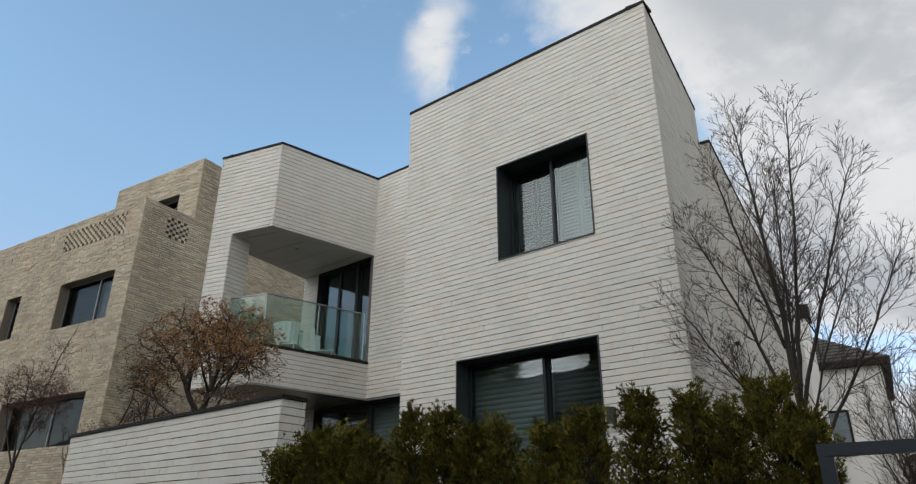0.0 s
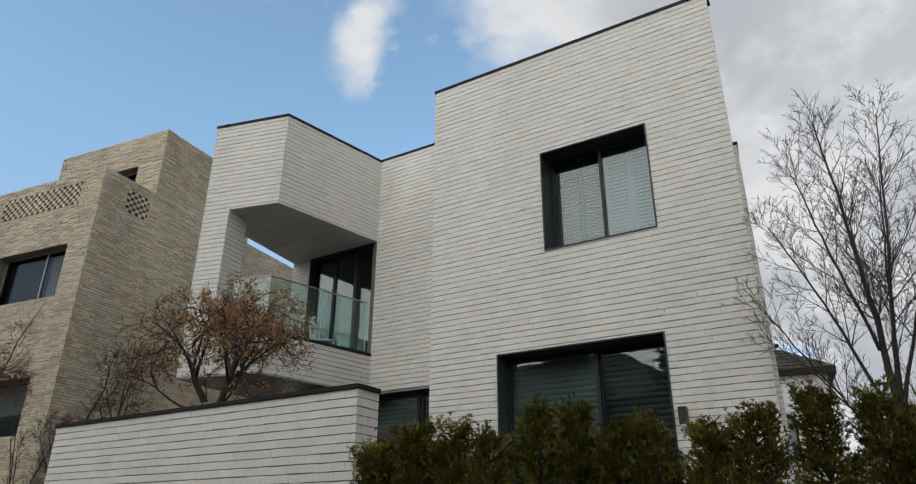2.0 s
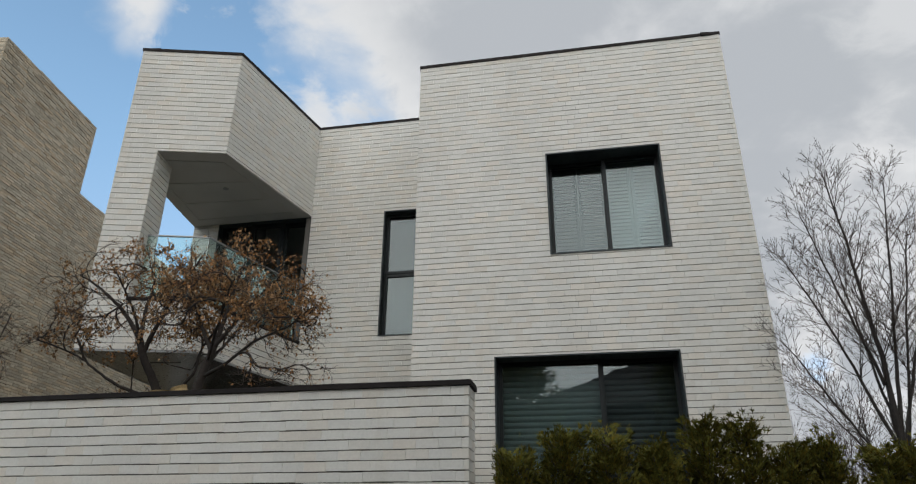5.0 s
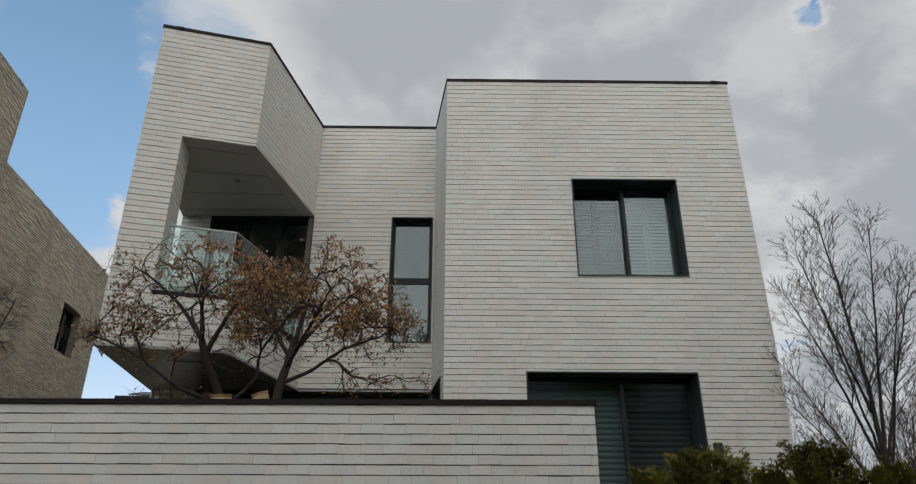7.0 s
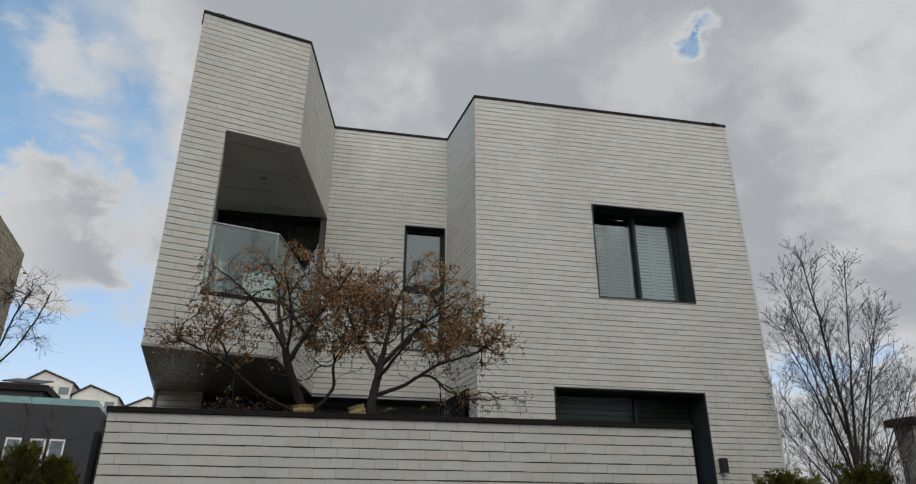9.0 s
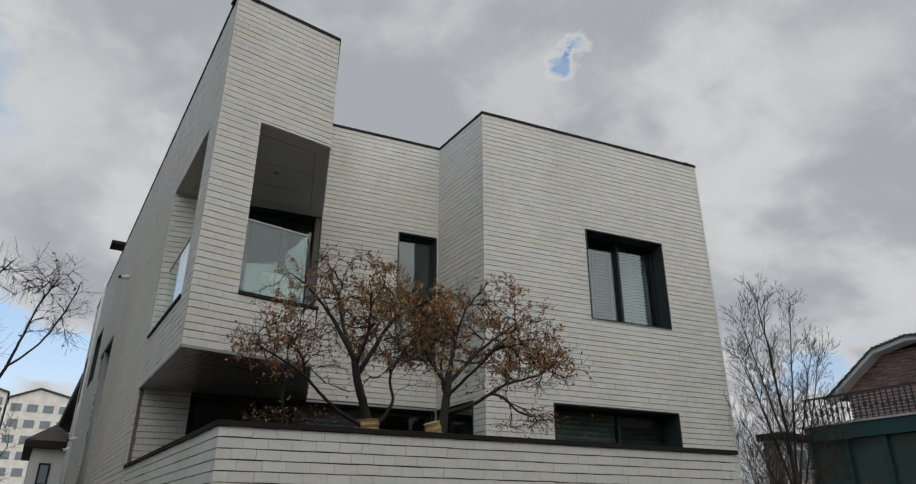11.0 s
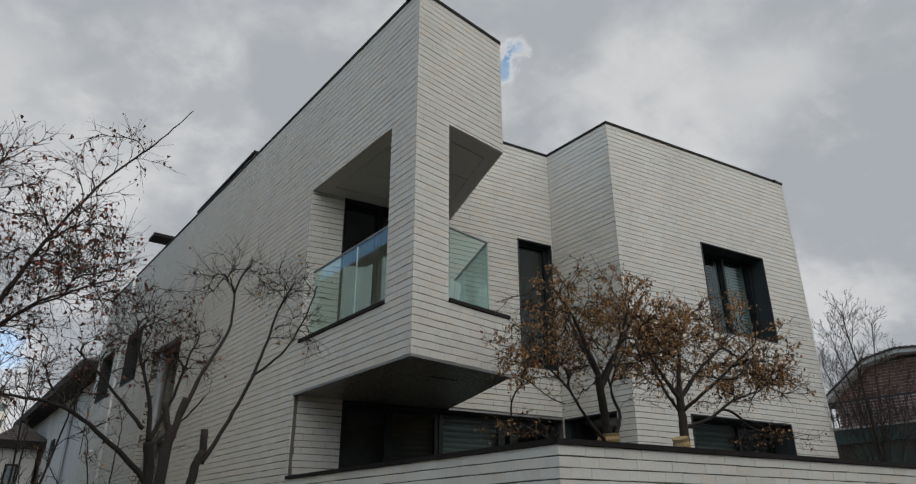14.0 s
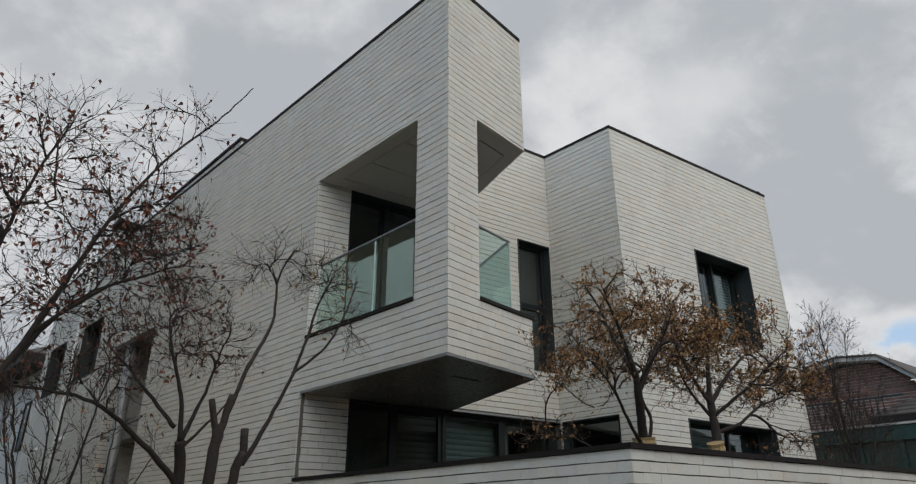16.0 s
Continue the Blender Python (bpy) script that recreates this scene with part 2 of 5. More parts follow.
M_REDLEAF = material("dry_red_leaf", (0.15, 0.055, 0.035), 0.8, pieces=0.5, warm=0.3, vary=0.15)
M_CONIFER = material("conifer_spray", (0.098, 0.100, 0.020), 0.85, pieces=0.55, warm=0.55, vary=0.2, spec=0.12)
M_STRAW = material("straw_wrap", (0.45, 0.33, 0.16), 0.9, vary=0.3, grain=90, bump=0.8, bump_scale=120)
M_NICHE = material("brown_niche_panel", (0.075, 0.06, 0.05), 0.7, vary=0.1, stain=0.2)
M_SOIL = material("soil", (0.09, 0.07, 0.05), 0.95, vary=0.3, bump=0.5)
M_ASPHALT = material("asphalt", (0.052, 0.052, 0.054), 0.9, vary=0.25, grain=60, bump=0.4)
M_GRASS = material("winter_ground", (0.16, 0.14, 0.09), 0.95, vary=0.3, bump=0.4)
M_ROOFTILE = material("dark_roof_tile", (0.062, 0.053, 0.048), 0.75, pieces=0.25, vary=0.2)
M_REDBRICK = material("red_brown_brick", (0.18, 0.10, 0.082), 0.85, pieces=0.35, warm=0.2, vary=0.15)
M_LIME = material("pale_mortar", (0.42, 0.40, 0.37), 0.9, vary=0.1)
M_GREEN = material("green_metal", (0.014, 0.05, 0.042), 0.4, 0.2, vary=0.1, stain=0.2)
M_SLATE = material("slate_cladding", (0.028, 0.029, 0.032), 0.65, vary=0.12, stain=0.15)
M_BLUESTEEL = material("blue_grey_steel", (0.02, 0.027, 0.036), 0.5, 0.2, vary=0.08, stain=0.15)
M_WHITE = material("white_paint", (0.78, 0.78, 0.76), 0.6, vary=0.02)
M_PIPE = material("zinc_pipe", (0.25, 0.26, 0.255), 0.45, 0.3, vary=0.06, stain=0.12)
M_FAR = material("far_apartment_wall", (0.78, 0.76, 0.70), 0.85, vary=0.03)
M_FARGLASS = material("far_window", (0.16, 0.20, 0.22), 0.15, vary=0.05)
M_TEAL = material("teal_glass_parapet", (0.16, 0.30, 0.30), 0.15, vary=0.05)
M_GREYWALL = material("weathered_plaster", (0.47, 0.47, 0.45), 0.85, vary=0.05, stain=0.15, streak=True)
M_DIMWALL = material("brown_render", (0.20, 0.18, 0.155), 0.9, vary=0.08, stain=0.15)
M_GREENGLASS = material("green_bay_glass", (0.03, 0.06, 0.05), 0.12, vary=0.05)
M_BLACK = material("black_plastic", (0.015, 0.015, 0.016), 0.4)


# ---- mesh helpers ----
def link_mesh(name, verts, faces, mat, parent=None, label="", smooth=False):
    me = bpy.data.meshes.new(name)
    me.from_pydata([tuple(v) for v in verts], [], faces)
    me.materials.append(mat)
    if smooth:
        me.shade_smooth()
    me.update()
    ob = new(name, me)
    if parent:
        ob.parent = parent
    if label:
        tagged(ob, label)
    return ob


def part(name, bm, mat, parent, label=""):
    me = bpy.data.meshes.new(name)
    bmesh.ops.recalc_face_normals(bm, faces=bm.faces)
    bm.to_mesh(me)
    bm.free()
    me.materials.append(mat)
    ob = new(name, me)
    if parent:
        ob.parent = parent
    if label:
        tagged(ob, label)
    return ob


def thing(name, label, category, group="", kind=""):
    return tagged(new(name), label, category, group, kind)


class Soup:
    """Collects boxes and prisms for one mesh."""

    def __init__(self):
        self.v, self.f = [], []

    def add(self, verts, faces):
        n = len(self.v)
        self.v += [tuple(v) for v in verts]
        self.f += [tuple(i + n for i in f) for f in faces]
        return self

    def box(self, x0, x1, y0, y1, z0, z1):
        return self.add([(x, y, z) for z in (z0, z1) for x, y in ((x0, y0), (x1, y0), (x1, y1), (x0, y1))],
                        [(3, 2, 1, 0), (4, 5, 6, 7), (0, 1, 5, 4), (1, 2, 6, 5), (2, 3, 7, 6), (3, 0, 4, 7)])

    def prism(self, poly, z0, z1):
        """A flat polygon, counter-clockwise from above, raised from z0 to z1."""
        n = len(poly)
        return self.add([(x, y, z0) for x, y in poly] + [(x, y, z1) for x, y in poly],
                        [tuple(reversed(range(n))), tuple(range(n, 2 * n))] + [(i, (i + 1) % n, n + (i + 1) % n, n + i) for i in range(n)])

    def make(self, name, mat, parent=None, label="", smooth=False):
        return link_mesh(name, self.v, self.f, mat, parent, label, smooth)


class Face:
    """An upright wall plane from plan point a to b; its outside is on the right hand of a -> b. Points are (along, out, up)."""

    def __init__(self, a, b):
        self.a = Vector((a[0], a[1]))
        d = Vector((b[0], b[1])) - self.a
        self.length = d.length
        self.u = d / self.length
        self.n = Vector((self.u.y, -self.u.x))

    def at(self, s, o, z):
        p = self.a + self.u * s + self.n * o
        return (p.x, p.y, z)

    def along_x(self, x):
        return (x - self.a.x) / self.u.x

    def along_y(self, y):
        return (y - self.a.y) / self.u.y

    def block(self, soup, s0, s1, o0, o1, z0, z1):
        return soup.add([self.at(s, o, z) for z in (z0, z1) for s, o in ((s0, o1), (s1, o1), (s1, o0), (s0, o0))],
                        [(3, 2, 1, 0), (4, 5, 6, 7), (0, 1, 5, 4), (1, 2, 6, 5), (2, 3, 7, 6), (3, 0, 4, 7)])


COURSE, BRICK = 0.0823, 0.1875
rng = random.Random(7)


def wall_core(face, u_lo, u_hi, z0, z1, holes, out, back):
    """One closed mesh for a wall with openings through it."""
    us = sorted({u_lo, u_hi, *[h[i] for h in holes for i in (0, 1) if u_lo < h[i] < u_hi]})
    zs = sorted({z0, z1, *[h[i] for h in holes for i in (2, 3) if z0 < h[i] < z1]})
    nu, nz = len(us) - 1, len(zs) - 1

    def solid(i, k):
        if not (0 <= i < nu and 0 <= k < nz):
            return False
        um, zm = (us[i] + us[i + 1]) / 2, (zs[k] + zs[k + 1]) / 2
        return not any(h[0] < um < h[1] and h[2] < zm < h[3] for h in holes)

    s, ids = Soup(), {}

    def v(i, k, o):
        if (i, k, o) not in ids:
            ids[i, k, o] = len(s.v)
            s.v.append(face.at(us[i], o, zs[k]))
        return ids[i, k, o]

    for i in range(nu):
        for k in range(nz):
            if solid(i, k):
                s.f.append((v(i, k, out), v(i + 1, k, out), v(i + 1, k + 1, out), v(i, k + 1, out)))
                s.f.append((v(i, k, back), v(i, k + 1, back), v(i + 1, k + 1, back), v(i + 1, k, back)))
                if not solid(i - 1, k):
                    s.f.append((v(i, k, out), v(i, k + 1, out), v(i, k + 1, back), v(i, k, back)))
                if not solid(i + 1, k):
                    s.f.append((v(i + 1, k, out), v(i + 1, k, back), v(i + 1, k + 1, back), v(i + 1, k + 1, out)))
                if not solid(i, k - 1):
                    s.f.append((v(i, k, out), v(i, k, back), v(i + 1, k, back), v(i + 1, k, out)))
                if not solid(i, k + 1):
                    s.f.append((v(i, k + 1, out), v(i + 1, k + 1, out), v(i + 1, k + 1, back), v(i, k + 1, back)))
    return s


def brick_wall(name, parent, a, b, z0, z1, holes=(), thick=0.24, singles=None, top=8.66, brick_mat=None, core_mat=None, course=COURSE, length=BRICK, joint=0.0095, rough=0.0014, recess=0.022, label="", ragged=False, ext=(0, 0)):
    """A wall core with its openings, clad in single bricks laid in courses; singles = (s0, s1, z0, z1): bricks there are objects."""
    brick_mat, core_mat = brick_mat or M_BRICK, core_mat or M_MORTAR
    face = Face(a, b)
    core = wall_core(face, -ext[0] if ext[0] else recess + 0.036, face.length + (ext[1] if ext[1] else -recess - 0.04), z0, z1, holes, -recess, -thick)
    wall = core.make(name, core_mat, parent, label)
    rest = Soup()
    made = 0
    shared = None
    k0 = int((top - z1) / course + 1e-6)
    k = k0
    while True:
        zt = top - k * course
        zb = zt - course + joint
        k += 1
        if zb < z0 - course:
            break
        lo, hi = max(zb, z0), min(zt, z1)
        if hi - lo < 0.012:
            continue
        near = [h for h in holes if h[2] < hi and h[3] > lo]
        stops = sorted({0.0, face.length, *[min(max(h[q], 0.0), face.length) for h in near for q in (0, 1)]})
        runs = []
        for s0, s1 in zip(stops, stops[1:]):
            up = [(lo, hi)]
            for h in near:
                if h[0] < (s0 + s1) / 2 < h[1]:
                    up = [q for c in up for q in ((c[0], min(c[1], h[2])), (max(c[0], h[3]), c[1])) if q[1] - q[0] > 0.012]
            if runs and runs[-1][2] == up:
                runs[-1][1] = s1
            else:
                runs.append([s0, s1, up])
        for ca, cb, spans in [(c[0], c[1], [(r0, r1)]) for r0, r1, up in runs for c in up if r1 - r0 > 0.01]:
            shift = (k % 2) * 0.5 * length + rng.uniform(-0.18, 0.18) * length
            for s0, s1 in spans:
                s = s0
                e = s0 + length - (shift % length)
                while s < s1 - 1e-4:
                    e = min(e, s1)
                    if s1 - e < 0.03:
                        e = s1
                    o = rng.uniform(-rough, rough) * (2 if rng.random() < 0.1 else 1)
                    dz = rng.uniform(-0.0022, 0.0022) if not ragged else rng.uniform(-0.004, 0.004)
                    gap = 0.0011 if not ragged else rng.uniform(0.002, 0.008)
                    g0 = gap if s > 1e-4 else o
                    g1 = gap if e < face.length - 1e-4 else o
                    full = abs(e - s - length) < 1e-3 and cb - ca > course - joint - 0.002
                    if singles and full and made < 300 and singles[0] < s and e < singles[1] and singles[2] < ca and cb < singles[3]:
                        if shared is None:
                            sp = Soup().box(0, length - 2 * gap, 0, 0.035, 0, course - joint)
                            del sp.f[4]
                            shared = bpy.data.meshes.new("brick")
                            shared.from_pydata(sp.v, [], sp.f)
                            shared.materials.append(brick_mat)
                        ob = new("brick", shared)
                        ob.parent = wall
                        px, py, pz = face.at(s + gap, o, ca + dz)
                        ob.matrix_basis = pose(px, py, pz, rng.uniform(-0.9, 0.9), 0, math.degrees(math.atan2(face.u.y, face.u.x)))
                        made += 1
                    else:
                        tip = rng.uniform(-0.0009, 0.0009)
                        n = len(rest.v)
                        for z, oo in ((ca + dz, o + tip), (cb + dz, o - tip)):
                            for ss, depth in ((s + g0, oo), (e - g1, oo), (e - g1, -0.035), (s + g0, -0.035)):
                                rest.v.append(face.at(ss, depth, z))
                        rest.f += [tuple([n + i for i in q]) for q in ((3, 2, 1, 0), (4, 5, 6, 7), (0, 1, 5, 4), (1, 2, 6, 5), (3, 0, 4, 7))]
                    s = e
                    e = s + length * (1 if not ragged else rng.uniform(0.55, 1.35))
    if rest.v:
        tagged(rest.make("brickwork", brick_mat, wall), kind="stuff")
    return wall, face

# ---- ground ----
def ground_z(x):
    return -0.051 * max(-45.0, min(30.0, x))


gs = Soup()
xs = [-900, -300, -45, -30, -20, -15, -10, -5, 0, 5, 10, 20, 30, 300, 900]
ys = [-900, -300, -40, -3.6, -3.5, 3.6, 3.7, 12, 40, 300, 900]
gs.add([(x, y, ground_z(x) - (0.12 if -3.55 < y < 3.65 else 0.0)) for y in ys for x in xs],
       [(j * len(xs) + i, j * len(xs) + i + 1, (j + 1) * len(xs) + i + 1, (j + 1) * len(xs) + i) for j in range(len(ys) - 1) for i in range(len(xs) - 1)])
tagged(gs.make("ground", M_GRASS), "sloping winter ground of a quiet street", "ground", kind="structure")
rs = Soup()
rs.add([(x, y, ground_z(x) - 0.112) for y in (-3.45, 3.55) for x in xs], [(i, i + 1, len(xs) + i + 1, len(xs) + i) for i in range(len(xs) - 1)])
tagged(rs.make("road", M_ASPHALT), "sloping grey asphalt lane", "road", kind="structure")

# ---- the white brick house ----
A, B, C, D = (-10.43, 7.86), (-8.95, 8.04), (-8.24, 10.18), (-6.22, 9.91)
E, F, G, H = (-6.21, 8.50), (-1.72, 7.89), (-1.75, 10.99), (-10.58, 24.0)
ROOF, SOFF, LEDGE, LOW = 8.66, 6.90, 4.655, 3.96
BASE = 0.2
house = thing("house", "angular two-storey house clad in white brick with dark copings", "house")

fEF = Face(E, F)
W2 = (fEF.along_x(-4.335), fEF.along_x(-2.76), 5.315, 6.885)
W1 = (fEF.along_x(-5.115), fEF.along_x(-2.83), 1.35, 3.94)
brick_wall("front_wall", house, E, F, BASE, ROOF, [W2, W1], singles=(0.0, 4.5, 4.0, 5.28), label="white brick front wall")
fDE = Face(D, E)
WDE = (0.05, fDE.length - 0.32, 1.35, LOW - 0.02)
brick_wall("return_wall", house, D, E, BASE, ROOF, [WDE], ext=(0.1, 0))
fCD = Face(C, D)
WS = (fCD.along_x(-6.94), fCD.along_x(-6.245), 4.70, 6.885)
brick_wall("recess_wall", house, C, D, LOW, ROOF, [WS], ext=(0.1, 0.1))
fBC = Face(B, C)
brick_wall("slanted_parapet", house, B, C, LOW, LEDGE - 0.02, ext=(0, 0.1))
brick_wall("slanted_lintel", house, B, C, SOFF, ROOF, ext=(0, 0.1))
fAB = Face(A, B)
PILLAR = fAB.along_x(-9.915)
brick_wall("nose_wall", house, A, B, LOW, ROOF, [(PILLAR, 9, LEDGE - 0.02, SOFF)], singles=(0, 1.5, 6.95, 8.6), label="white brick nose of the balcony")
fHA = Face(H, A)
ly = fHA.along_y
holes_w = [(ly(10.53), ly(8.40), LEDGE - 0.02, SOFF), (ly(10.55), 99, 0, LOW), (ly(23.45), ly(22.05), 5.58, 6.86), (ly(20.7), ly(19.33), 5.62, 6.92),
           (ly(18.05), ly(16.0), 0, 5.88), (ly(22.3), ly(21.6), 2.3, 3.35)]
brick_wall("west_wall", house, H, A, BASE, ROOF, holes_w, singles=(ly(12.6), ly(8.5), 4.0, 4.6), label="long white brick side wall")
brick_wall("east_wall", house, F, G, BASE, ROOF, [])
brick_wall("rear_block_front", house, (-1.76, 10.98), (-1.59, 10.99), BASE, 7.93)
brick_wall("rear_block_wall", house, (-1.59, 10.99), (-1.59, 23.0), BASE, 7.93)
# pillar's inner faces and the jambs beside the balcony door and the low window
brick_wall("pillar_inner", house, (-9.915, 7.925), (-9.915, 8.40), LEDGE, SOFF, thick=0.2)
brick_wall("pillar_back", house, (-9.915, 8.40), (-10.43, 8.40), LEDGE, SOFF, thick=0.2)
brick_wall("upper_jamb", house, (-10.445, 10.53), (-9.97, 10.44), LEDGE - 0.15, SOFF, thick=0.2)
brick_wall("lower_jamb", house, (-10.445, 10.56), (-9.79, 10.46), BASE, LOW, thick=0.2)

# plain closing walls, floors, roof
shell = Soup()
shell.box(-10.5, -1.65, 23.7, 23.95, BASE, 8.6)
shell.make("back_wall", M_PLASTER, house)
PLAN = [(-10.30, 8.1), (-9.02, 8.22), (-8.33, 10.40), (-6.02, 10.1), (-6.02, 8.70), (-1.92, 8.15), (-1.92, 23.7), (-10.40, 23.7)]
Soup().prism(PLAN, 8.30, 8.50).make("roof_slab", M_SOFFIT, house)
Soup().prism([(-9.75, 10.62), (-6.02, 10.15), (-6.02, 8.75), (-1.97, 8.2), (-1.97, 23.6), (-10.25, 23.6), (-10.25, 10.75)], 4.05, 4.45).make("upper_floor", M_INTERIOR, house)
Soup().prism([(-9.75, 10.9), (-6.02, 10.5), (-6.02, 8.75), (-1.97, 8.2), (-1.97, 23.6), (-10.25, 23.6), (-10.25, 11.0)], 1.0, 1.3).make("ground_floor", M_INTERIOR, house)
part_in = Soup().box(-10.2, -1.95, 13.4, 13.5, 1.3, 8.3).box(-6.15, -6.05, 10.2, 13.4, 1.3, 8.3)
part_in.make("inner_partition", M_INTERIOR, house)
# balcony: floor, soffit panels with shadow joints, lower soffit
Soup().prism([(-10.25, 8.05), (-9.03, 8.2), (-8.30, 10.35), (-10.25, 10.6)], 4.30, 4.42).make("balcony_floor", M_SOFFITLOW, house)
sp = Soup()
fS = [(-10.40, 7.90), (-8.97, 8.075), (-8.275, 10.17), (-8.30, 10.42), (-10.42, 10.52)]
sp.prism(fS, SOFF + 0.012, SOFF + 0.06)
sp.make("soffit_backing", M_COPING, house)


def inset_panel(poly, z0, z1, name, mat, label=""):
    return Soup().prism(poly, z0, z1).make(name, mat, house, label)


# a border panel round the edge and three inner panels, 8 mm joints between
def lerp2(p, q, t):
    return (p[0] + (q[0] - p[0]) * t, p[1] + (q[1] - p[1]) * t)


def panels(outer, border, z0, z1, mat, cuts):
    cx = sum(p[0] for p in outer) / len(outer)
    cy = sum(p[1] for p in outer) / len(outer)
    inn = [lerp2(p, (cx, cy), border) for p in outer]
    gapd = [lerp2(p, (cx, cy), border + 0.008) for p in outer]
    n = len(outer)
    for i in range(n):
        j = (i + 1) % n
        inset_panel([outer[i], outer[j], inn[j], inn[i]], z0, z1, "soffit_panel", mat)
    a0, a1, b0, b1 = gapd[0], gapd[1], gapd[3], gapd[2]
    for t0, t1 in zip(cuts, cuts[1:]):
        e = 0.004
        inset_panel([lerp2(a0, b0, t0 + e), lerp2(a1, b1, t0 + e), lerp2(a1, b1, t1 - e), lerp2(a0, b0, t1 - e)], z0, z1, "soffit_panel", mat)


panels([(-10.41, 7.885), (-8.962, 8.06), (-8.265, 10.19), (-10.43, 10.50)], 0.20, SOFF - 0.008, SOFF + 0.010, M_SOFFIT, (0.0, 0.36, 0.70, 1.0))
low = [(-10.425, 7.865), (-8.953, 8.043), (-8.243, 10.19), (-8.30, 10.45), (-10.44, 10.55)]
Soup().prism(low, LOW - 0.012, LOW + 0.10).make("lower_soffit", M_SOFFITLOW, house, "grey metal underside of the balcony")
edge = Soup()
for f in (fAB, fBC):
    f.block(edge, 0, f.length, 0.0, 0.006, LOW - 0.016, LOW + 0.014)
fHA.block(edge, ly(10.55), fHA.length, 0.0, 0.006, LOW - 0.016, LOW + 0.014)
fCD.block(edge, 0, fCD.length, -0.05, 0.006, LOW - 0.03, LOW + 0.0)
edge.make("drip_edge", M_EDGE, house, "thin pale metal drip edge")
spot = Soup()
spot.prism([(-9.35 + 0.045 * math.cos(a * math.pi / 8), 9.1 + 0.045 * math.sin(a * math.pi / 8)) for a in range(16)], SOFF - 0.014, SOFF - 0.004)
spot.make("soffit_downlight", M_EDGE, house)
vent = Soup().box(-9.75, -9.33, 8.52, 8.545, LOW - 0.02, LOW - 0.008)
vent.make("soffit_slot", M_BLACK, house)

# copings
cop = Soup()
for f, e0, e1 in ((fAB, 0.015, 0.0), (fBC, 0.0, 0.0), (fCD, 0.0, 0.0), (fDE, 0.0, 0.012), (fEF, 0.0, 0.012), (Face(F, G), 0.0, 0.012), (fHA, 0.0, 0.0)):
    f.block(cop, -e0, f.length + e1, -0.26, 0.014, ROOF - 0.004, ROOF + 0.042)
cop.box(-1.85, -1.575, 10.97, 23.0, 7.925, 7.97)
cop.make("roof_coping", M_COPING, house, "dark metal roof coping")
cop = Soup()
fAB.block(cop, PILLAR, fAB.length + 0.02, -0.24, 0.02, LEDGE - 0.02, LEDGE + 0.02)
fBC.block(cop, 0, fBC.length, -0.24, 0.02, LEDGE - 0.019, LEDGE + 0.021)
fHA.block(cop, ly(10.53), ly(8.40), -0.24, 0.02, LEDGE - 0.02, LEDGE + 0.02)
cop.make("ledge_coping", M_COPING, house, "dark metal balcony sill")
# roof structures set back on the west side
rb = Soup().box(-10.2, -7.5, 14.0, 17.4, 8.5, 9.24)
rb.make("roof_box", M_PLASTER, house)
Soup().box(-10.24, -7.46, 13.96, 17.44, 9.24, 9.29).make("roof_box_coping", M_COPING, house)
Soup().box(-10.80, -8.0, 18.8, 19.3, 9.00, 9.08).make("roof_canopy", M_COPING, house)


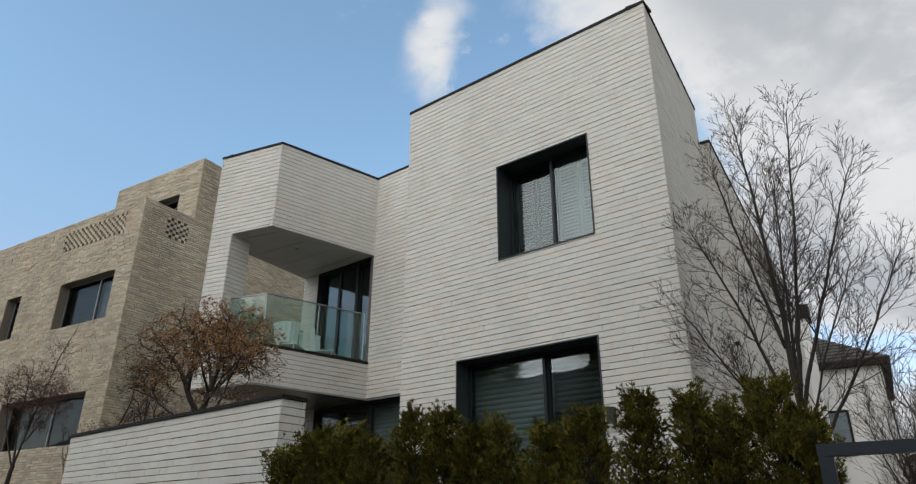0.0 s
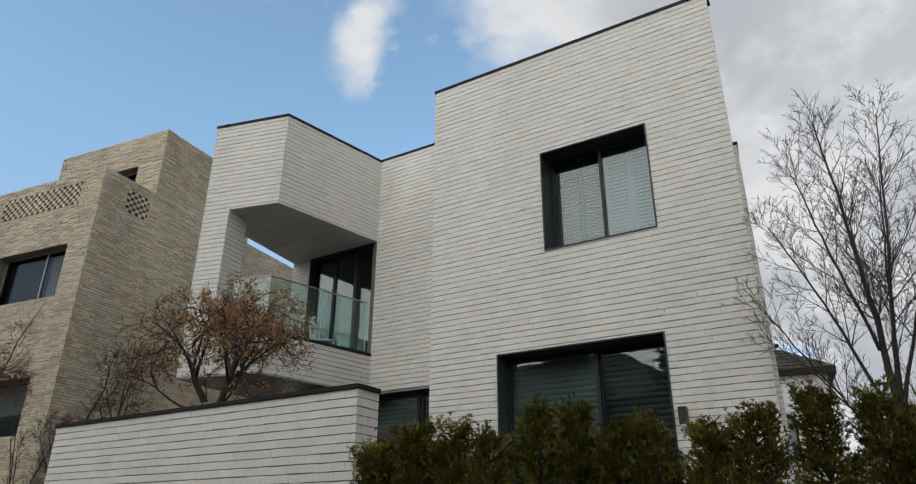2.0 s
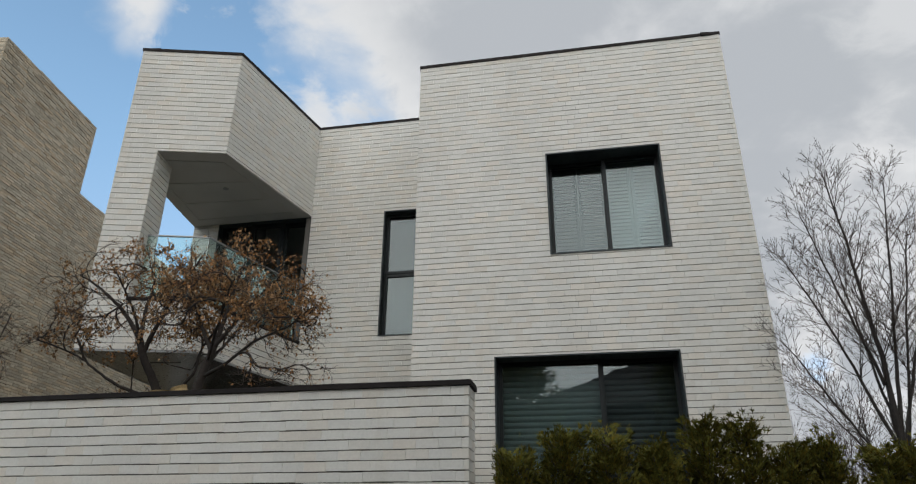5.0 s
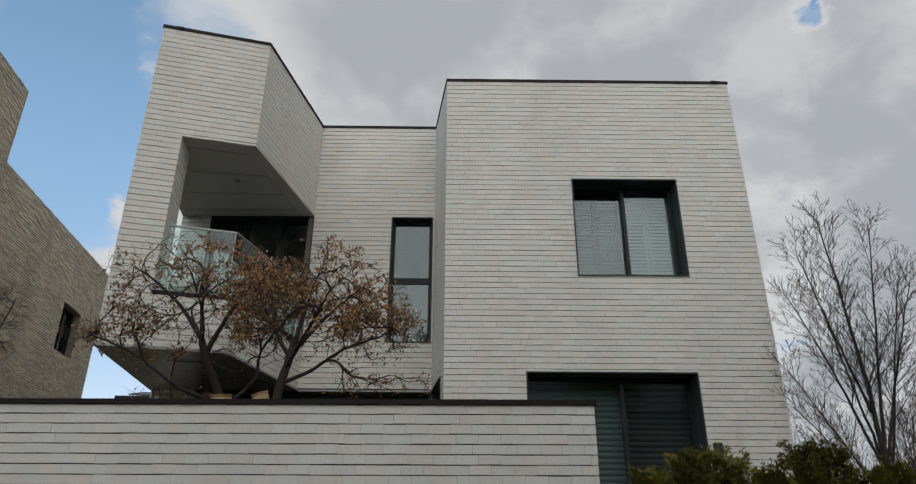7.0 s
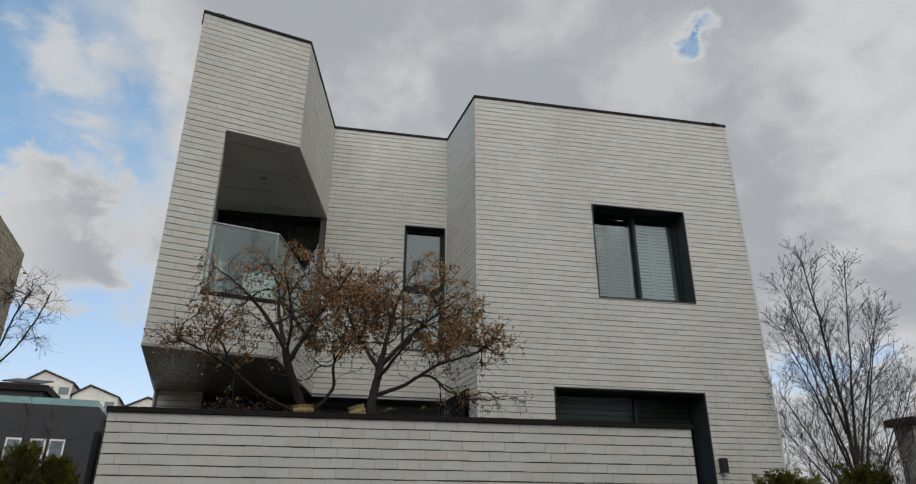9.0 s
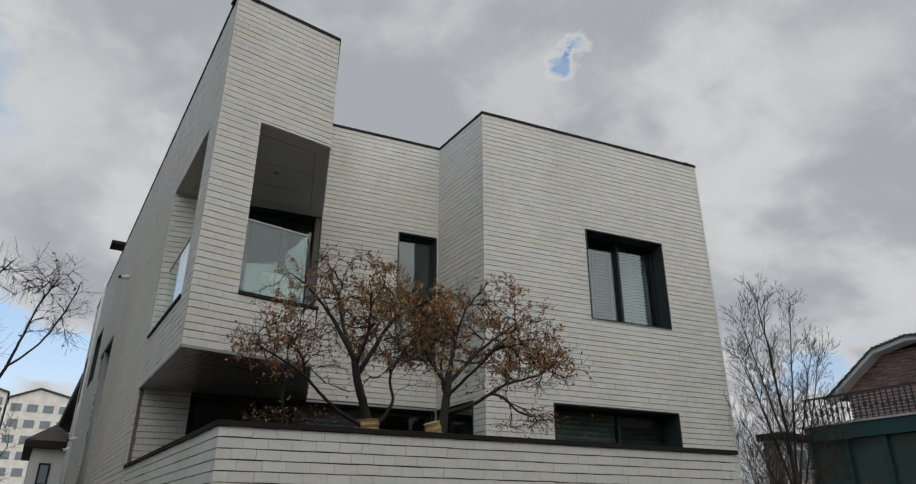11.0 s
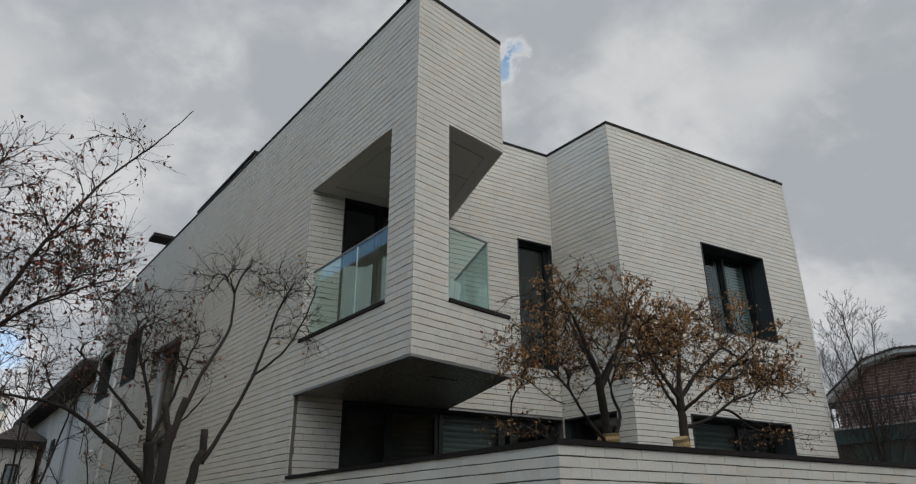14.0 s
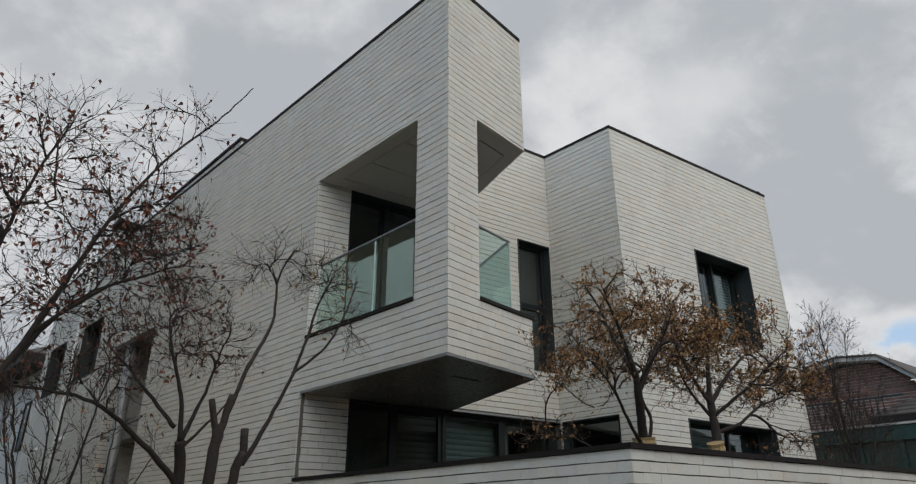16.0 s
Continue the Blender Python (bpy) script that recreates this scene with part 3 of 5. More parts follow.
def window(parent, face, s0, s1, z0, z1, panes, depth=0.26, fr=0.045, name="window", label="", lip=0.012):
    """Dark metal reveal box, sub-frame, and panes given as (t0, t1, setback, what lies behind)."""
    rv = Soup()
    t = 0.018
    face.block(rv, s0, s0 + t, -depth, lip, z0, z1)
    face.block(rv, s1 - t, s1, -depth, lip, z0, z1)
    face.block(rv, s0 + t, s1 - t, -depth, lip, z1 - t, z1)
    face.block(rv, s0 + t, s1 - t, -depth, lip, z0, z0 + t)
    win = rv.make(name, M_REVEAL, parent, label)
    w = s1 - s0 - 2 * t
    for t0, t1, back, behind in panes:
        a, b = s0 + t + t0 * w, s0 + t + t1 * w
        za, zb = z0 + t, z1 - t
        if isinstance(behind, tuple):
            behind, za, zb = behind[0], z0 + t + behind[1] * (z1 - z0 - 2 * t), z0 + t + behind[2] * (z1 - z0 - 2 * t)
        o = -depth + 0.07 - back
        fs = Soup()
        face.block(fs, a, a + fr, o - 0.05, o + 0.012, za, zb)
        face.block(fs, b - fr, b, o - 0.05, o + 0.012, za, zb)
        face.block(fs, a + fr, b - fr, o - 0.05, o + 0.012, zb - fr, zb)
        face.block(fs, a + fr, b - fr, o - 0.05, o + 0.012, za, za + fr)
        fs.make("sash", M_FRAME, win)
        gp = Soup()
        face.block(gp, a + fr - 0.004, b - fr + 0.004, o - 0.022, o - 0.014, za + fr - 0.004, zb - fr + 0.004)
        pane = gp.make("pane", M_GLASS, win)
        pane.visible_shadow = False
        q = o - 0.16
        if behind in ("louvre", "louvre_dark"):
            mid = (a + b) / 2
            for l0, l1 in ((a + 0.02, mid - 0.004), (mid + 0.004, b - 0.02)):
                sh = Soup()
                st = 0.05
                face.block(sh, l0, l0 + st, q - 0.03, q, za, zb)
                face.block(sh, l1 - st, l1, q - 0.03, q, za, zb)
                face.block(sh, l0 + st, l1 - st, q - 0.03, q, za, za + 0.06)
                face.block(sh, l0 + st, l1 - st, q - 0.03, q, zb - 0.06, zb)
                nz = int((zb - za - 0.12) / 0.056)
                for i in range(nz):
                    zc = za + 0.06 + (i + 0.5) * (zb - za - 0.12) / nz
                    sh.add([face.at(s, oo, zz) for s in (l0 + st, l1 - st) for oo, zz in ((q - 0.028, zc + 0.026), (q - 0.022, zc + 0.031), (q - 0.001, zc - 0.019), (q - 0.007, zc - 0.024))],
                           [(0, 1, 2, 3), (7, 6, 5, 4), (0, 4, 5, 1), (1, 5, 6, 2), (2, 6, 7, 3), (3, 7, 4, 0)])
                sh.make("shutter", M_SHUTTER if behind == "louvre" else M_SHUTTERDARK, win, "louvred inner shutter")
        elif behind in ("roller", "roller_dark"):
            sh = Soup()
            nz = int((zb - za) / 0.075)
            for i in range(nz):
                za_i = za + i * (zb - za) / nz
                h = (zb - za) / nz
                prof = [(0.0, 0.0), (0.010, 0.25), (0.014, 0.5), (0.010, 0.8), (0.0, 1.0)]
                vs = [face.at(s, q + p, za_i + h * tt) for s in (a, b) for p, tt in prof]
                sh.add(vs, [(j, j + 5, j + 6, j + 1) for j in range(4)])
            face.block(sh, a, b, q - 0.03, q - 0.005, za, zb)
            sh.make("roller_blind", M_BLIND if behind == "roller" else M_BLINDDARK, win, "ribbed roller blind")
        elif behind == "solid":
            sh = Soup()
            face.block(sh, a, b, q - 0.03, q, za, zb)
            sh.make("curtain", M_SHUTTERDARK, win)
    return win


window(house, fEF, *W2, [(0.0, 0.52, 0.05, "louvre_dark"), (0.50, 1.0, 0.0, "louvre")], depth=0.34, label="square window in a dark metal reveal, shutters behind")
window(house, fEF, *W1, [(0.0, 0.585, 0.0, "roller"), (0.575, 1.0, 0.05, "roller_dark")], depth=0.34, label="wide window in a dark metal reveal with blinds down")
window(house, fCD, *WS, [(0.0, 1.0, 0.0, ("room", 0.50, 1.0)), (0.0, 1.0, 0.0, ("solid", 0.0, 0.495))], depth=0.22, label="tall narrow window split by a transom")
window(house, fDE, *WDE, [(0.0, 1.0, 0.0, "room")], depth=0.2, label="low corner window")
fdoor = Face((-9.97, 10.45), (-8.24, 10.20))
window(house, fdoor, 0.0, fdoor.length - 0.0, 4.44, SOFF - 0.004, [(0.0, 0.36, 0.05, "room"), (0.34, 0.70, 0.0, "room"), (0.68, 1.0, 0.05, "room")], depth=0.16, fr=0.07, name="balcony_door", label="dark framed sliding glass balcony door", lip=0.0)
flow = Face((-9.79, 10.44), (-6.24, 9.95))
window(house, flow, 0.0, flow.length, 1.35, LOW - 0.035, [(0.0, 0.20, 0.0, "solid"), (0.20, 0.42, 0.02, "roller_dark"), (0.42, 0.72, 0.0, "roller"), (0.72, 1.0, 0.02, "room")], depth=0.2, fr=0.06, name="garden_window", label="dark framed ground floor window band", lip=-0.03)
for ya, yb, za, zb in ((23.45, 22.05, 5.58, 6.86), (20.7, 19.33, 5.62, 6.92), (22.3, 21.6, 2.3, 3.35)):
    window(house, fHA, ly(ya), ly(yb), za, zb, [(0.0, 1.0, 0.0, "solid")], depth=0.3, label="plain side window in a deep reveal")
# entrance niche in the side wall
ni = Soup()
ni.box(-10.3, -9.1, 18.05, 18.25, BASE, 5.9).box(-9.15, -9.0, 16.0, 18.05, BASE, 5.9)
ni.make("niche_core", M_PLASTER, house)
brick_wall("niche_jamb", house, (-10.54, 18.05), (-9.15, 18.05), BASE, 5.88, thick=0.1)
Soup().prism([(-10.52, 16.0), (-9.1, 16.0), (-9.1, 18.1), (-10.54, 18.1)], 5.86, 5.95).make("niche_soffit", M_NICHE, house)
Soup().box(-9.20, -9.155, 16.1, 18.0, 1.0, 5.8).make("entrance_panel", M_FRAME, house)


def tube(soup, pts, radii, sides):
    """A tapered tube along points."""
    n0 = len(soup.v)
    ref = Vector((0.31, 0.17, 0.93))
    for i, p in enumerate(pts):
        d = (pts[min(i + 1, len(pts) - 1)] - pts[max(i - 1, 0)])
        d = d.normalized() if d.length > 1e-9 else Vector((0, 0, 1))
        x = d.cross(ref)
        x = x.normalized() if x.length > 1e-4 else d.orthogonal().normalized()
        y = d.cross(x)
        r = radii[i]
        for k in range(sides):
            a = 2 * math.pi * k / sides
            q = p + (x * math.cos(a) + y * math.sin(a)) * r
            soup.v.append((q.x, q.y, q.z))
    for i in range(len(pts) - 1):
        for k in range(sides):
            a, b = n0 + i * sides + k, n0 + i * sides + (k + 1) % sides
            soup.f.append((a, b, b + sides, a + sides))
    soup.f.append(tuple(n0 + (len(pts) - 1) * sides + k for k in range(sides)))
    soup.f.append(tuple(n0 + k for k in reversed(range(sides))))


def pipe(name, pts, r, mat, parent=None, sides=12, label=""):
    s = Soup()
    tube(s, [Vector(p) for p in pts], [r] * len(pts), sides)
    return s.make(name, mat, parent, label, smooth=True)


pipe("downpipe", [(-10.42, 17.35, BASE), (-10.42, 17.35, 5.86)], 0.11, M_PIPE, house, label="thick zinc downpipe in the niche")
pipe("drain_pipe", [(-10.63, 20.95, BASE), (-10.63, 20.95, 8.6)], 0.03, M_WHITE, house, label="thin white drain pipe")


def camera_dome(x, y, z, side=1):
    s = Soup()
    tube(s, [Vector((x, y, z)), Vector((x - 0.06 * side, y, z)), Vector((x - 0.10 * side, y - 0.02, z - 0.03)), Vector((x - 0.17 * side, y - 0.09, z - 0.05))], [0.05, 0.045, 0.035, 0.04], 10)
    ob = s.make("security_camera", M_WHITE, None, smooth=True)
    tagged(ob, "small white security camera fixed to the brick wall", "camera", "security cameras")
    s2 = Soup()
    tube(s2, [Vector((x - 0.172 * side, y - 0.092, z - 0.051)), Vector((x - 0.185 * side, y - 0.105, z - 0.055))], [0.036, 0.03], 10)
    s2.make("lens", M_BLACK, ob)


camera_dome(-10.50, 15.3, 7.02)
camera_dome(-10.56, 20.45, 4.32)
camera_dome(-10.57, 22.4, 4.25)
camera_dome(-1.74, 10.45, 4.24, -1)
camera_dome(-1.59, 15.8, 6.07, -1)
wl = Soup()
sb = fEF.along_x(-2.72)
fEF.block(wl, sb - 0.045, sb + 0.045, 0.0, 0.09, 2.82, 3.02)
light = wl.make("wall_light", M_BLACK)
tagged(light, "small black box wall light beside the window", "wall light")
wl = Soup()
fEF.block(wl, sb - 0.03, sb + 0.03, 0.02, 0.092, 2.80, 2.822)
wl.make("lens", M_SHUTTER, light)


# glass balustrades
def glass_rail(a, b, z0, z1, joints=()):
    f = Face(a, b)
    rail = thing("glass_railing", "clear greenish glass balustrade with a slim metal top rail", "railing", "balcony railings")
    cuts = [0.0, *joints, f.length]
    for c0, c1 in zip(cuts, cuts[1:]):
        g = Soup()
        f.block(g, c0 + 0.004, c1 - 0.004, -0.008, 0.008, z0, z1)
        p = g.make("glass_panel", M_RAIL, rail)
        p.visible_shadow = False
        e = Soup()
        f.block(e, c1 - 0.009, c1 - 0.003, -0.009, 0.009, z0, z1)
        e.make("panel_edge", M_GLASSEDGE, rail)
    t = Soup()
    f.block(t, 0, f.length, -0.016, 0.016, z1, z1 + 0.018)
    t.make("top_rail", M_EDGE, rail)
    ch = Soup()
    f.block(ch, 0, f.length, -0.02, 0.02, z0 - 0.03, z0 + 0.02)
    ch.make("channel", M_FRAME, rail)


RZ = 5.64
glass_rail((-9.91, 8.13), (-9.08, 8.24), 4.70, RZ)
glass_rail((-9.08, 8.24), (-8.36, 10.15), 4.70, RZ, (1.05,))
glass_rail((-10.33, 10.50), (-10.33, 8.42), 4.70, RZ, (1.22,))


# white metal chairs on the balcony
def balcony_chair(x, y, z, turn):
    ch = thing("balcony_chair", "white moulded outdoor chair on the balcony", "chair", "balcony chairs")
    ch.matrix_basis = pose(x, y, z, 0, 0, turn)
    for lx in (-0.2, 0.2):
        for lyy in (-0.2, 0.2):
            pipe("leg", [(lx * 1.1, lyy * 1.1, 0), (lx, lyy, 0.42)], 0.012, M_WHITE, ch, 8)
    bm = bmesh.new()
    bmesh.ops.create_cube(bm, size=1, matrix=Matrix.Diagonal((0.48, 0.46, 0.025, 1)))
    bmesh.ops.translate(bm, verts=bm.verts, vec=(0, 0, 0.43))
    bmesh.ops.bevel(bm, geom=bm.edges[:], offset=0.01, segments=2, affect="EDGES")
    part("seat", bm, M_WHITE, ch)
    bs = Soup()
    for i in range(7):
        a0, a1 = [math.radians(-60 + 120 * k / 7) for k in (i, i + 0.92)]
        v = []
        for zz, r in ((0.44, 0.25), (0.85, 0.31)):
            for a in (a0, a1):
                v += [(r * math.sin(a), r * math.cos(a) * 0.9, zz), ((r + 0.015) * math.sin(a), (r + 0.015) * math.cos(a) * 0.9, zz)]
        bs.add(v, [(0, 2, 6, 4), (1, 5, 7, 3), (0, 4, 5, 1), (2, 3, 7, 6), (4, 6, 7, 5), (0, 1, 3, 2)])
    bs.make("backrest", M_WHITE, ch)


balcony_chair(-9.25, 9.05, 4.42, 200)
balcony_chair(-9.0, 9.75, 4.42, 120)

# ---- garden wall ----
fence = thing("garden_wall", "white brick garden wall with a dark metal coping", "wall")
FC, FR, FI = (-10.36, 5.95), (-5.325, 5.195), (-10.445, 10.56)
FT = 2.925
brick_wall("front_run", fence, FC, FR, -0.2, FT, thick=0.20, singles=(0, 5.2, 2.15, 2.92), top=FT - 0.004, label="white brick garden wall facing the lane")
brick_wall("end_return", fence, FR, (-5.285, 5.52), -0.2, FT, thick=0.2, top=FT - 0.004)
brick_wall("side_run", fence, FI, FC, -0.2, FT, thick=0.20, top=FT - 0.004, singles=(2.5, 4.7, 2.3, 2.92))
Soup().prism([(-10.14, 6.15), (-5.48, 5.55), (-5.46, 5.6), (-10.14, 6.2)], -0.2, FT).make("inner_face", M_PLASTER, fence)
fc = Soup()
f1, f2, f3 = Face(FC, FR), Face(FI, FC), Face(FR, (-5.285, 5.52))
f1.block(fc, -0.015, f1.length + 0.02, -0.24, 0.02, FT, FT + 0.04)
f2.block(fc, 0, f2.length - 0.02, -0.24, 0.02, FT, FT + 0.039)
f3.block(fc, 0.24, f3.length, -0.24, 0.02, FT, FT + 0.04)
f1.block(fc, 1.62, 1.66, -0.243, 0.023, FT - 0.002, FT + 0.043)
f1.block(fc, 3.75, 3.79, -0.243, 0.023, FT - 0.002, FT + 0.043)
f2.block(fc, 2.3, 2.34, -0.243, 0.023, FT - 0.002, FT + 0.043)
fc.make("coping", M_COPING, fence, "dark brown metal coping")
tagged(Soup().prism([(-10.16, 6.16), (-5.5, 5.56), (-5.5, 8.5), (-6.3, 9.6), (-10.16, 10.3)], 0.0, 2.62).make("garden_bed", M_SOIL), "raised soil bed behind the garden wall", "garden bed", kind="structure")

# ---- the tan brick house next door ----
nb = thing("neighbour_house", "tan rough brick house with perforated parapets and deep windows", "house")
NX, NY, NT = -15.92, 9.75, 10.07
TAN = dict(brick_mat=M_TAN, core_mat=M_TANMORTAR, course=0.064, length=0.27, joint=0.010, rough=0.006, recess=0.018, ragged=True, thick=0.3)
fN = Face((-26, NY), (NX, NY))
nx = fN.along_x
lat = (nx(-19.55), nx(-16.66), 9.195, 9.80)
nwin = [(nx(-19.17), nx(-16.66), 6.78, 8.12), (nx(-22.02), nx(-21.23), 6.83, 8.15), (nx(-20.7), nx(-16.78), 3.6, 4.88)]
brick_wall("front_wall", nb, (-26, NY), (NX, NY), -0.2, NT, nwin + [lat], top=NT, label="tan rough brick front wall", **TAN)
fNE = Face((NX, NY), (NX, 22.65))
lat2 = (0.76, 1.46, 9.195, 9.80)
ewin = (10.1, 11.45, 6.8, 8.2)
brick_wall("side_wall", nb, (NX, NY), (NX, 22.65), -0.2, NT, [lat2, ewin], top=NT, label="tan rough brick side wall", **TAN)
fP = Face((-20.14, 11.34), (NX - 0.002, 11.34))
pw = (fP.along_x(-17.82), fP.along_x(-16.83), 10.2, 11.12)
brick_wall("penthouse_front", nb, (-20.14, 11.34), (NX - 0.002, 11.34), 9.2, 12.1, [pw], top=12.1, **TAN)
brick_wall("penthouse_side", nb, (NX - 0.002, 11.34), (NX - 0.002, 15.03), NT, 12.1, top=12.1, **TAN)
brick_wall("penthouse_back", nb, (NX, 15.03), (-20.14, 15.03), 9.2, 12.1, top=12.1, **TAN)
brick_wall("penthouse_west", nb, (-20.14, 15.03), (-20.14, 11.34), 9.2, 12.1, top=12.1, **TAN)
sh = Soup().box(-26, NX - 0.3, NY + 0.31, 22.6, 9.0, 9.2).box(-20.1, NX - 0.3, 11.64, 14.7, 11.9, 12.05).box(-26, NX - 0.3, 22.3, 22.6, -0.2, 10.0).box(-26, -25.7, NY + 0.3, 22.3, -0.2, 10.0)
sh.box(-25.7, NX - 0.32, 14.0, 14.2, 0, 9.0)
sh.make("roof_slab", M_PLASTER, nb)


def lattice(face, s0, s1, z0, z1):
    lt = Soup()
    rows = 7
    h = (z1 - z0) / rows
    pitch = 0.21
    for r in range(rows):
        s = s0 - (r % 2) * pitch / 2
        while s < s1:
            a, b = max(s, s0), min(s + pitch * 0.52, s1)
            if b - a > 0.01:
                face.block(lt, a, b, -0.10, rng.uniform(-0.006, 0.004), z0 + r * h - 0.002, z0 + (r + 1) * h + 0.002)
            s += pitch
    tagged(lt.make("perforated_brickwork", M_TAN, nb, "brick lattice with square gaps"), kind="stuff")
    bk = Soup()
    face.block(bk, s0 - 0.1, s1 + 0.1, -0.52, -0.50, z0 - 0.1, z1 + 0.1)
    bk.make("parapet_lining", M_SLATE, nb)


lattice(fN, *lat)
lattice(fNE, *lat2)


def plain_window(parent, face, s0, s1, z0, z1, depth, frame_mat, split=0.5, label=""):
    sp = Soup()
    t = 0.04
    o = -depth
    face.block(sp, s0, s0 + t, o - 0.05, o, z0, z1)
    face.block(sp, s1 - t, s1, o - 0.05, o, z0, z1)
    face.block(sp, s0 + t, s1 - t, o - 0.05, o, z1 - t, z1)
    face.block(sp, s0 + t, s1 - t, o - 0.05, o, z0, z0 + t)
    if split:
        m = s0 + (s1 - s0) * split
        face.block(sp, m - t / 2, m + t / 2, o - 0.05, o + 0.004, z0 + t, z1 - t)
    w = sp.make("window", frame_mat, parent, label)
    g = Soup()
    face.block(g, s0 + t, s1 - t, o - 0.035, o - 0.028, z0 + t, z1 - t)
    p = g.make("pane", M_GLASSPLAIN, w)
    p.visible_shadow = False
    c = Soup()
    face.block(c, s0, s1, o - 0.22, o - 0.20, z0, z1)
    c.make("curtain", M_SHUTTERDARK, w)
    return w


plain_window(nb, fN, *nwin[0], 0.24, M_PIPE, 0.62, "grey framed window deep in the brick wall")
plain_window(nb, fN, *nwin[1], 0.24, M_PIPE, 0)
plain_window(nb, fN, *nwin[2], 0.28, M_PIPE, 0.55, "dark ground floor window")
plain_window(nb, fNE, *ewin, 0.2, M_FRAME, 0.5)
plain_window(nb, fP, *pw, 0.25, M_PIPE, 0)
curt = Soup()
for i in range(14):
    s = nwin[0][0] + 1.62 + i * 0.055
    fN.block(curt, s, s + 0.035, -0.40 - 0.02 * (i % 2), -0.37 - 0.02 * (i % 2), 6.85, 8.05)
curt.make("curtain", M_WHITE, nb, "pale gathered curtain")


# ---- houses further off ----
def tiled_roof(parent, x0, x1, y0, y1, z, rise, over, mat=M_ROOFTILE, rows=9, eave=0.34):
    """A hipped roof as overlapping tile courses, with a fascia and a soffit."""
    cx0, cx1, cy0, cy1 = x0 - over, x1 + over, y0 - over, y1 + over
    sp = Soup()
    run = min(cx1 - cx0, cy1 - cy0) / 2
    for r in range(rows + 1):
        q = run * r / rows
        lo = [(cx0 + q, cy0 + q), (cx1 - q, cy0 + q), (cx1 - q, cy1 - q), (cx0 + q, cy1 - q)]
        zz = z + rise * r / rows
        sp.v += [(x, y, zz) for x, y in lo] + [(x, y, zz + 0.035) for x, y in lo]
        n = 8 * r
        for i in range(4):
            k = (i + 1) % 4
            sp.f.append((n + i, n + k, n + 4 + k, n + 4 + i))
            if r < rows:
                sp.f.append((n + 4 + i, n + 4 + k, n + 8 + k, n + 8 + i))
    sp.make("roof", mat, parent, "dark tiled hipped roof")
    # near-black eaves slab: the shade under the overhang is put into its colour
    Soup().box(cx0, cx1, cy0, cy1, z - eave, z - 0.002).make("fascia", M_COPING, parent, "dark eaves, shade under them put into the colour")


def box_house(name, label, x0, x1, y0, y1, top, rise, over, mat, windows, eave=0.34):
    h = thing(name, label, "house")
    Soup().box(x0, x1, y0, y1, -1.0, top - eave).make("wall", mat, h)
    tiled_roof(h, x0, x1, y0, y1, top, rise, over, eave=eave)
    for face, s0, s1, z0, z1 in windows:
        fr = Soup()
        face.block(fr, s0, s1, 0.0, 0.05, z0, z0 + 0.08)
        face.block(fr, s0, s1, 0.0, 0.05, z1 - 0.08, z1)
        face.block(fr, s0, s0 + 0.08, 0.0, 0.05, z0 + 0.08, z1 - 0.08)
        face.block(fr, s1 - 0.08, s1, 0.0, 0.05, z0 + 0.08, z1 - 0.08)
        w = fr.make("window", M_COPING, h)
        g = Soup()
        face.block(g, s0 + 0.08, s1 - 0.08, 0.004, 0.02, z0 + 0.08, z1 - 0.08)
        g.make("pane", M_FARGLASS, w)
    return h


lh = box_house("plaster_house", "white plaster house with wide dark eaves behind the brick house", -9.5, -1.0, 29.6, 47, 7.9, 2.6, 0.8, M_GREYWALL,
               [(Face((-9.5, 47), (-9.5, 29.6)), 16.5, 17.25, 4.9, 6.5), (Face((-9.5, 47), (-9.5, 29.6)), 9.0, 9.8, 5.0, 6.1), (Face((-9.5, 47), (-9.5, 29.6)), 4.0, 5.2, 4.6, 6.1)])
pipe("downpipe", [(-9.6, 33.5, 0), (-9.6, 33.5, 7.5)], 0.06, M_PIPE, lh)
box_house("plaster_house", "lower white plaster house with a dark hipped roof", -11.3, -9.75, 40.0, 47, 6.2, 0.9, 0.4, M_GREYWALL,
          [(Face((-11.3, 40), (-9.75, 40)), 0.4, 0.9, 4.2, 5.2)])
rh = box_house("tiled_house", "white plaster house with a dark tiled roof behind the trees", -3.6, 0.35, 26.95, 34.5, 7.2, 1.5, 0.3, M_PLASTER,
               [(Face((-3.6, 26.95), (0.35, 26.95)), 1.8, 2.7, 4.1, 5.6)], eave=0.2)
Soup().box(-2.05, -1.5, 25.9, 26.6, -0.5, 8.65).make("chimney", M_PLASTER, rh, "pale rendered chimney stack")
Soup().box(-2.13, -1.42, 25.82, 26.68, 8.65, 9.15).make("chimney_cap", M_COPING, rh)

